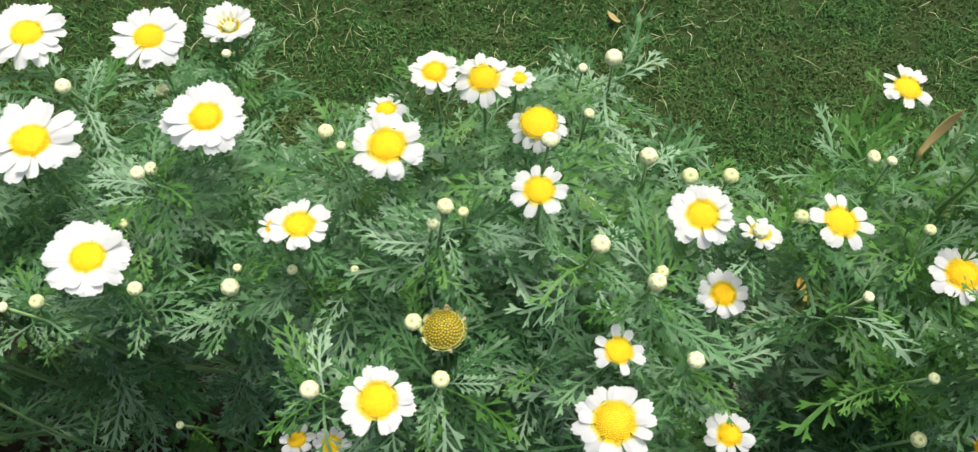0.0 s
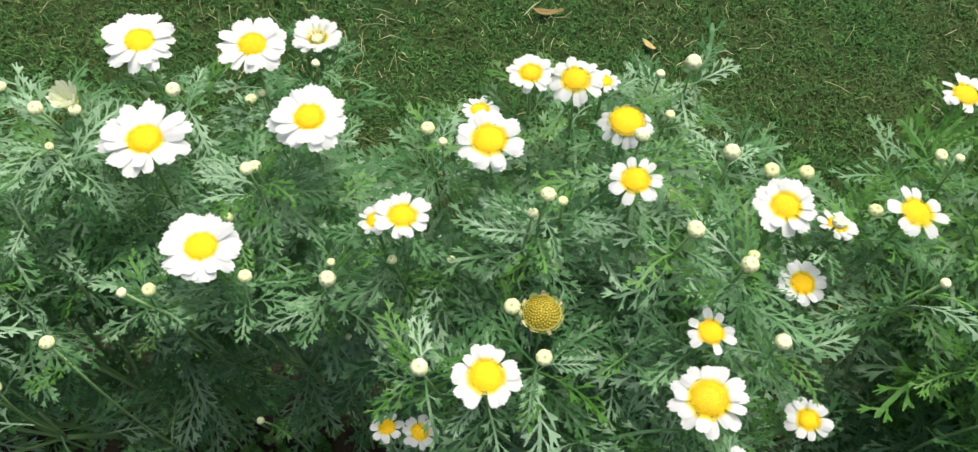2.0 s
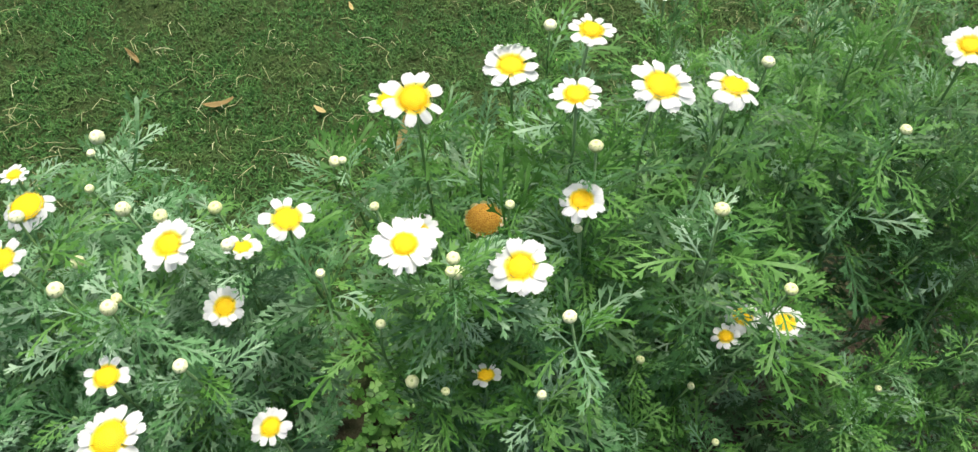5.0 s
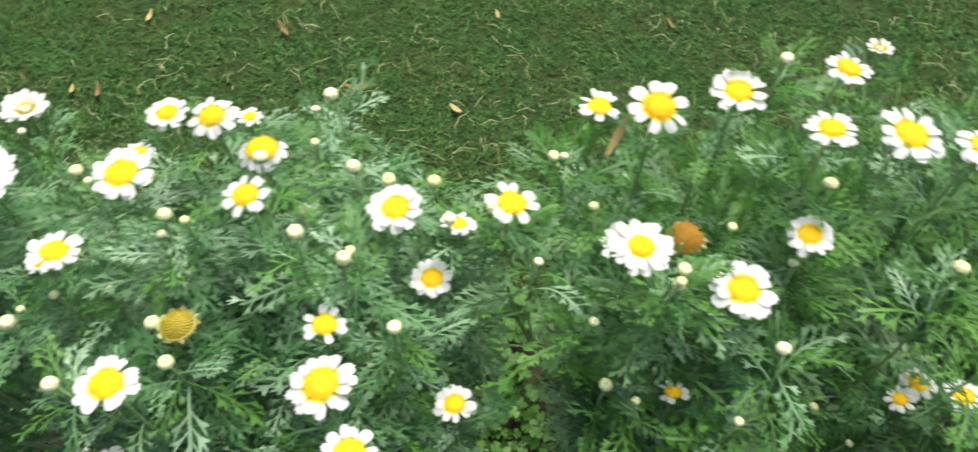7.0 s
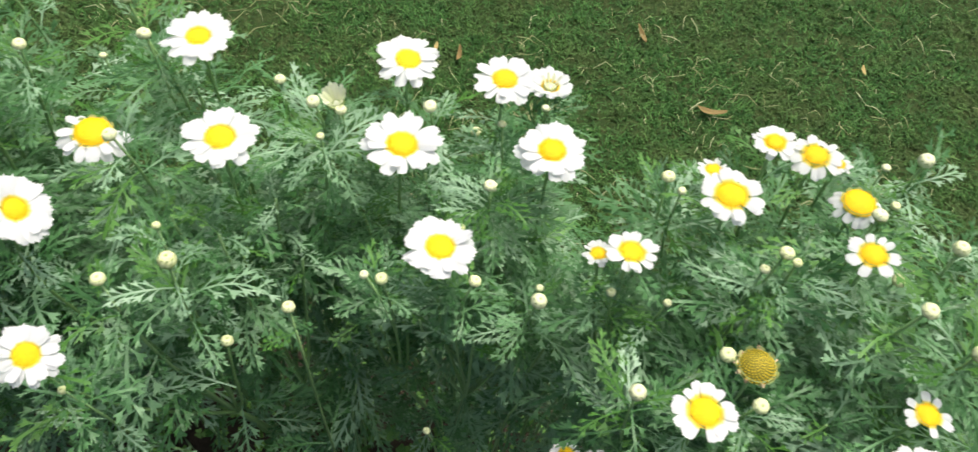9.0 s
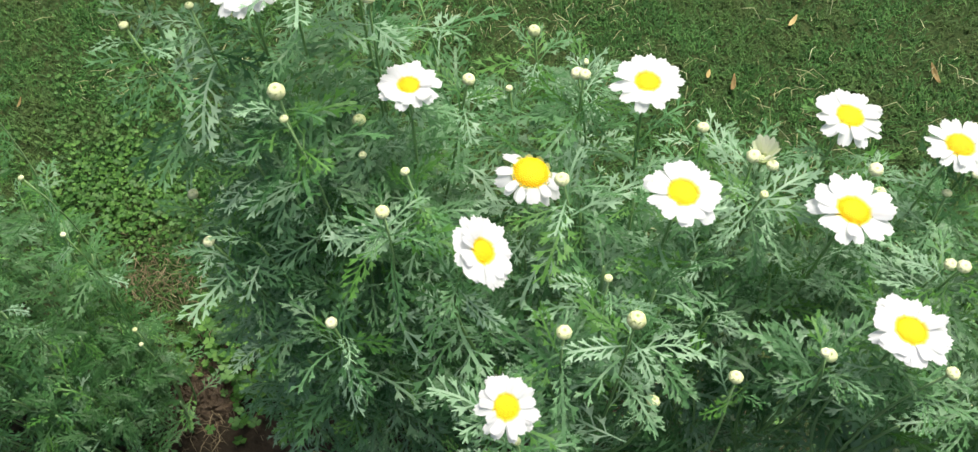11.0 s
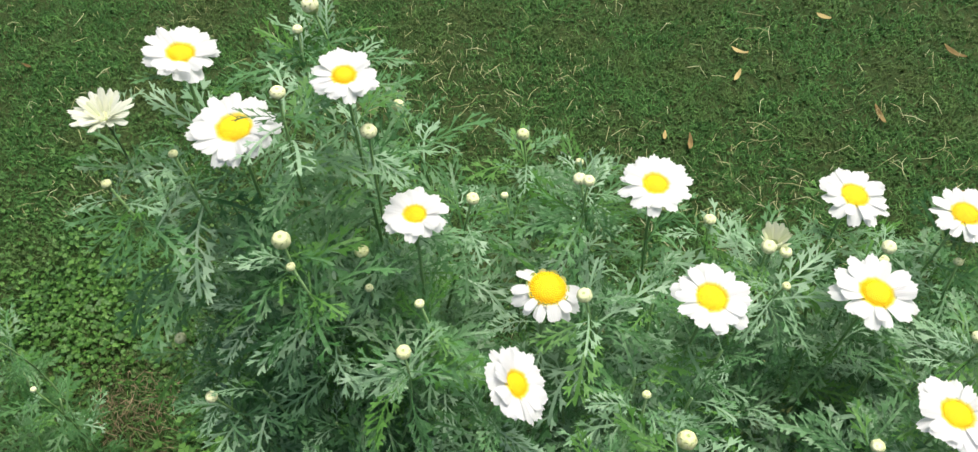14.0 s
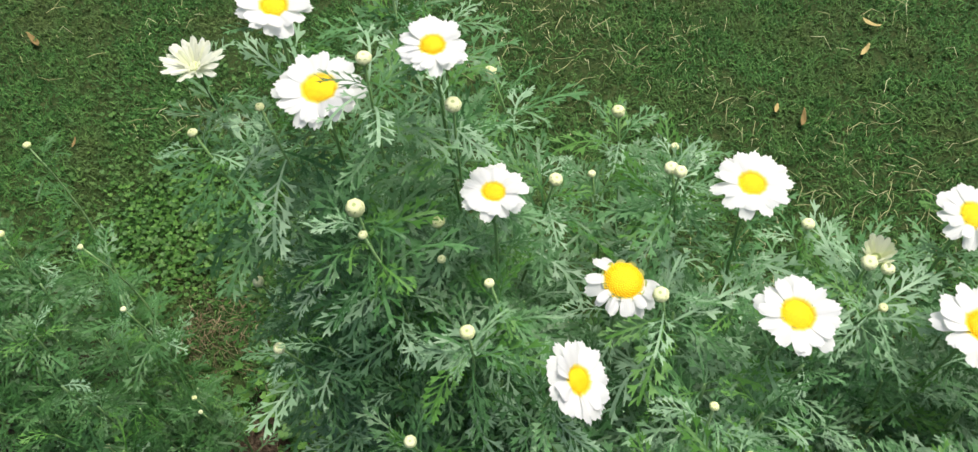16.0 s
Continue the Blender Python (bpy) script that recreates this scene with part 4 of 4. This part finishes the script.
def straws(count, area, keep):
    x0, x1, y0, y1 = area
    p = np.c_[rng.uniform(x0, x1, count), rng.uniform(y0, y1, count)]
    p = p[keep(p[:, 0], p[:, 1])]
    n = len(p)
    w = rng.uniform(0, 2 * np.pi, n)
    length, bend = 0.008 + 0.05 * rng.random(n) ** 2.2, rng.normal(0, 0.7, n)
    vs = []
    for u, half in ((0, 0.0004), (0.5, 0.00055), (1, 0.00025)):
        ang = w + bend * u
        c = p + np.c_[np.cos(ang), np.sin(ang)] * (length * u)[:, None]
        s = np.c_[-np.sin(ang), np.cos(ang)] * half
        z = 0.018 + 0.008 * np.sin(np.pi * u) + rng.uniform(-0.006, 0.006, n)
        vs += [np.c_[c - s, z], np.c_[c + s, z + 0.0006]]
    v = np.stack(vs, 1).reshape(-1, 3)
    t = np.array([(0, 1, 3), (0, 3, 2), (2, 3, 5), (2, 5, 4)])[None] + 6 * np.arange(n)[:, None, None]
    return v, t.reshape(-1, 3)


thatch = lambda x, y: (y > 0.5 + 0.1 * waves(x, y)) & (rng.random(len(x)) < 0.07 + 0.75 * dry_spots(x, y) + 0.3 * (patchy(x, y, 0.13, 8) > 0.68))
v, t = straws(26000, (-2.6, 1.7, 0.25, 2.0), thatch)
tagged(new("dry_grass", big_mesh("dry_grass", v, t, STRAW)), "pale dry grass clippings on the lawn", "grass", kind="stuff")


BARE = ((-1.285, 0.235, 0.075, 0.06), (-1.08, 0.08, 0.06, 0.07))


def bare_soil(x, y):
    """How near the middle of a bare spot: one there, nothing far away."""
    return sum(np.exp(-((x - a) / c) ** 2 - ((y - b) / d) ** 2) for a, b, c, d in BARE)


v, t = straws(9000, (-1.6, -0.9, -0.1, 0.6), lambda x, y: rng.random(len(x)) < bare_soil(x, y))
v[:, 2] -= 0.012
tagged(new("plant_litter", big_mesh("plant_litter", v, t, STALK)), "brown dead stalks on bare soil between plants", "litter", kind="stuff")


def soil_mound(at, reach, high):
    """A low crumbly heap with clods on it."""
    verts, faces = [], []
    rings, sides = 9, 28
    lump = np.random.default_rng(41)
    for i in range(rings + 1):
        a = i / rings
        for k in range(sides):
            w = 2 * math.pi * k / sides
            r = reach * a * (1 + 0.16 * math.sin(3 * w + 1) + 0.08 * math.sin(7 * w))
            z = high * math.cos(a * math.pi / 2) ** 1.3 + (lump.normal(0, 0.0035) if 0 < i < rings else 0) - (0.006 if i == rings else 0)
            verts.append((r * math.cos(w), r * 1.2 * math.sin(w), z))
    for i in range(rings):
        for k in range(sides):
            n = (k + 1) % sides
            faces.append((i * sides + k, (i + 1) * sides + k, (i + 1) * sides + n, i * sides + n))
    for _ in range(150):
        w, a = lump.uniform(0, 6.28), lump.uniform(0, 1.05)
        c = Vector((reach * a * math.cos(w), reach * 1.2 * a * math.sin(w), high * max(0, math.cos(a * math.pi / 2)) ** 1.3))
        size, b = lump.uniform(0.002, 0.008), len(verts)
        for x, y, z in ((1, 0, 0), (-1, 0, 0), (0, 1, 0), (0, -1, 0), (0, 0, 0.8), (0, 0, -0.6)):
            verts.append(c + Vector((x, y, z)) * size * lump.uniform(0.6, 1.2) + Vector((lump.normal(0, 0.2), lump.normal(0, 0.2), 0)) * size)
        faces += [(b + p, b + q, b + 4) for p, q in ((0, 2), (2, 1), (1, 3), (3, 0))] + [(b + q, b + p, b + 5) for p, q in ((0, 2), (2, 1), (1, 3), (3, 0))]
    heap = tagged(new("soil_mound", mesh_of("soil_mound", verts, faces, SOIL, smooth=False)), "crumbly brown soil mound between the daisy plants", "soil", kind="stuff")
    heap.matrix_basis = Matrix.Translation((*at, 0.0))


soil_mound((-1.09, 0.085), 0.052, 0.03)


# ---- low ground cover in the gaps ----
def clover(count, centre, reach, high, size):
    """Small three-part leaves close above the soil."""
    verts, tris = [], []
    for _ in range(count):
        x, y = centre[0] + rng.normal(0, reach[0]), centre[1] + rng.normal(0, reach[1])
        if bare_soil(x, y) > rng.uniform(0.25, 0.9):
            continue
        z = rng.uniform(0.008, high)
        turn, r = rng.uniform(0, 6.28), size * rng.uniform(0.55, 1.2)
        tilt = Euler((rng.normal(0, 0.4), rng.normal(0, 0.4), turn)).to_matrix()
        b = len(verts)
        verts.append(Vector((x, y, z)))
        for k in range(3):
            for da, rr, zz in ((-0.92, 0.72, 0.1), (-0.5, 1.02, 0.16), (0.0, 0.86, 0.05), (0.5, 1.02, 0.16), (0.92, 0.72, 0.1)):
                a = k * 2.0944 + da
                verts.append(Vector((x, y, z)) + tilt @ Vector((rr * r * math.cos(a), rr * r * math.sin(a), zz * r)))
            o = b + 1 + 5 * k
            tris += [(b, o + i, o + i + 1) for i in range(4)]
    return np.array(verts), np.array(tris)


for centre, reach, high, size, count, mat in (((0.255, 0.31), (0.065, 0.15), 0.07, 0.0115, 620, CLOVER), ((-0.42, 0.24), (0.2, 0.09), 0.06, 0.0095, 620, CLOVER), ((-1.6, 0.58), (0.2, 0.15), 0.02, 0.0042, 1500, GRASS), ((-1.46, 0.36), (0.10, 0.085), 0.022, 0.0048, 2000, CLOVER), ((-1.05, 0.15), (0.05, 0.04), 0.06, 0.0095, 280, CLOVER), ((-1.26, 0.4), (0.09, 0.08), 0.02, 0.0045, 900, GRASS), ((-1.02, 0.3), (0.07, 0.09), 0.035, 0.008, 420, CLOVER)):
    v, t = clover(count, centre, reach, high, size)
    tagged(new("clover_patch", big_mesh("clover_patch", v, t, mat)), "low bright green clover on bare soil", "ground cover", kind="stuff")


# ---- fallen leaves ----
def fallen_leaf(at, length, mat, turn, curl, broad=0.15):
    """A dry, curled leaf lying on the grass."""
    verts, faces = [], []
    for i in range(9):
        v = i / 8
        w = (broad * 0.7 if mat is LITTER else broad) * math.sin(math.pi * (0.06 + 0.9 * v)) ** 0.8
        for j in range(5):
            u = j / 2 - 1
            verts.append((u * w * length, (v - 0.5) * length, length * (curl * (v - 0.5) ** 2 + 0.5 * curl * w * 4 * u * u * 0.3 + 0.02 * math.sin(9 * v + 2 * u))))
    for i in range(8):
        for j in range(4):
            k = i * 5 + j
            faces.append((k, k + 1, k + 6, k + 5))
    ob = tagged(new("fallen_leaf", mesh_of("fallen_leaf", verts, faces, mat)), "curled dry brown leaf lying on the lawn" if mat is LITTER else "orange dry leaf lying on the ground between plants" if mat is OCHRE_LITTER else "pale yellow dry leaf lying on the lawn", "leaf", "fallen leaves")
    ob.matrix_basis = pose(at[0], at[1], 0.013, rng.uniform(-14, 14), rng.uniform(-20, 20), turn)
    ob.modifiers.new("body", "SOLIDIFY").thickness = 0.0006
    return ob


fallen_leaf((0.014, 1.055), 0.062, LITTER, 100, 0.9)
fallen_leaf((0.211, 0.995), 0.036, PALE_LITTER, 35, 0.6)
fallen_leaf((-0.437, 1.265), 0.032, PALE_LITTER, -15, 0.6)
fallen_leaf((-0.150, 1.225), 0.046, LITTER, 30, 0.8)
fallen_leaf((-0.500, 1.050), 0.044, LITTER, 10, 0.8)
fallen_leaf((-0.553, 1.057), 0.026, PALE_LITTER, 5, 0.5)
fallen_leaf((-2.098, 0.642), 0.060, LITTER, 70, 0.6)
fallen_leaf((-1.807, 0.451), 0.024, LITTER, 20, 0.6)
fallen_leaf((-0.444, 1.339), 0.038, PALE_LITTER, 75, 0.8)
fallen_leaf((0.510, 0.495), 0.046, OCHRE_LITTER, 5, 0.6)
fallen_leaf((0.309, 1.267), 0.026, PALE_LITTER, 10, 0.6)
fallen_leaf((0.690, 1.235), 0.034, LITTER, 20, 0.7)
fallen_leaf((-1.969, 0.892), 0.030, LITTER, 80, 0.6)
fallen_leaf((-0.010, 1.450), 0.052, LITTER, 60, 0.8)
fallen_leaf((-0.280, 1.500), 0.034, PALE_LITTER, 70, 0.7)
fallen_leaf((-0.880, 0.072), 0.050, PALE_LITTER, -50, 0.4)
caught = fallen_leaf((0.336, 0.366), 0.048, PALE_LITTER, -25, 0.4, 0.075)
caught.name = "dry_leaf"
caught.matrix_basis = pose(0.336, 0.366, 0.70, 52, 12, -28)
tagged(caught, "long tan dry leaf caught among the daisy stems", "leaf", "caught leaves")
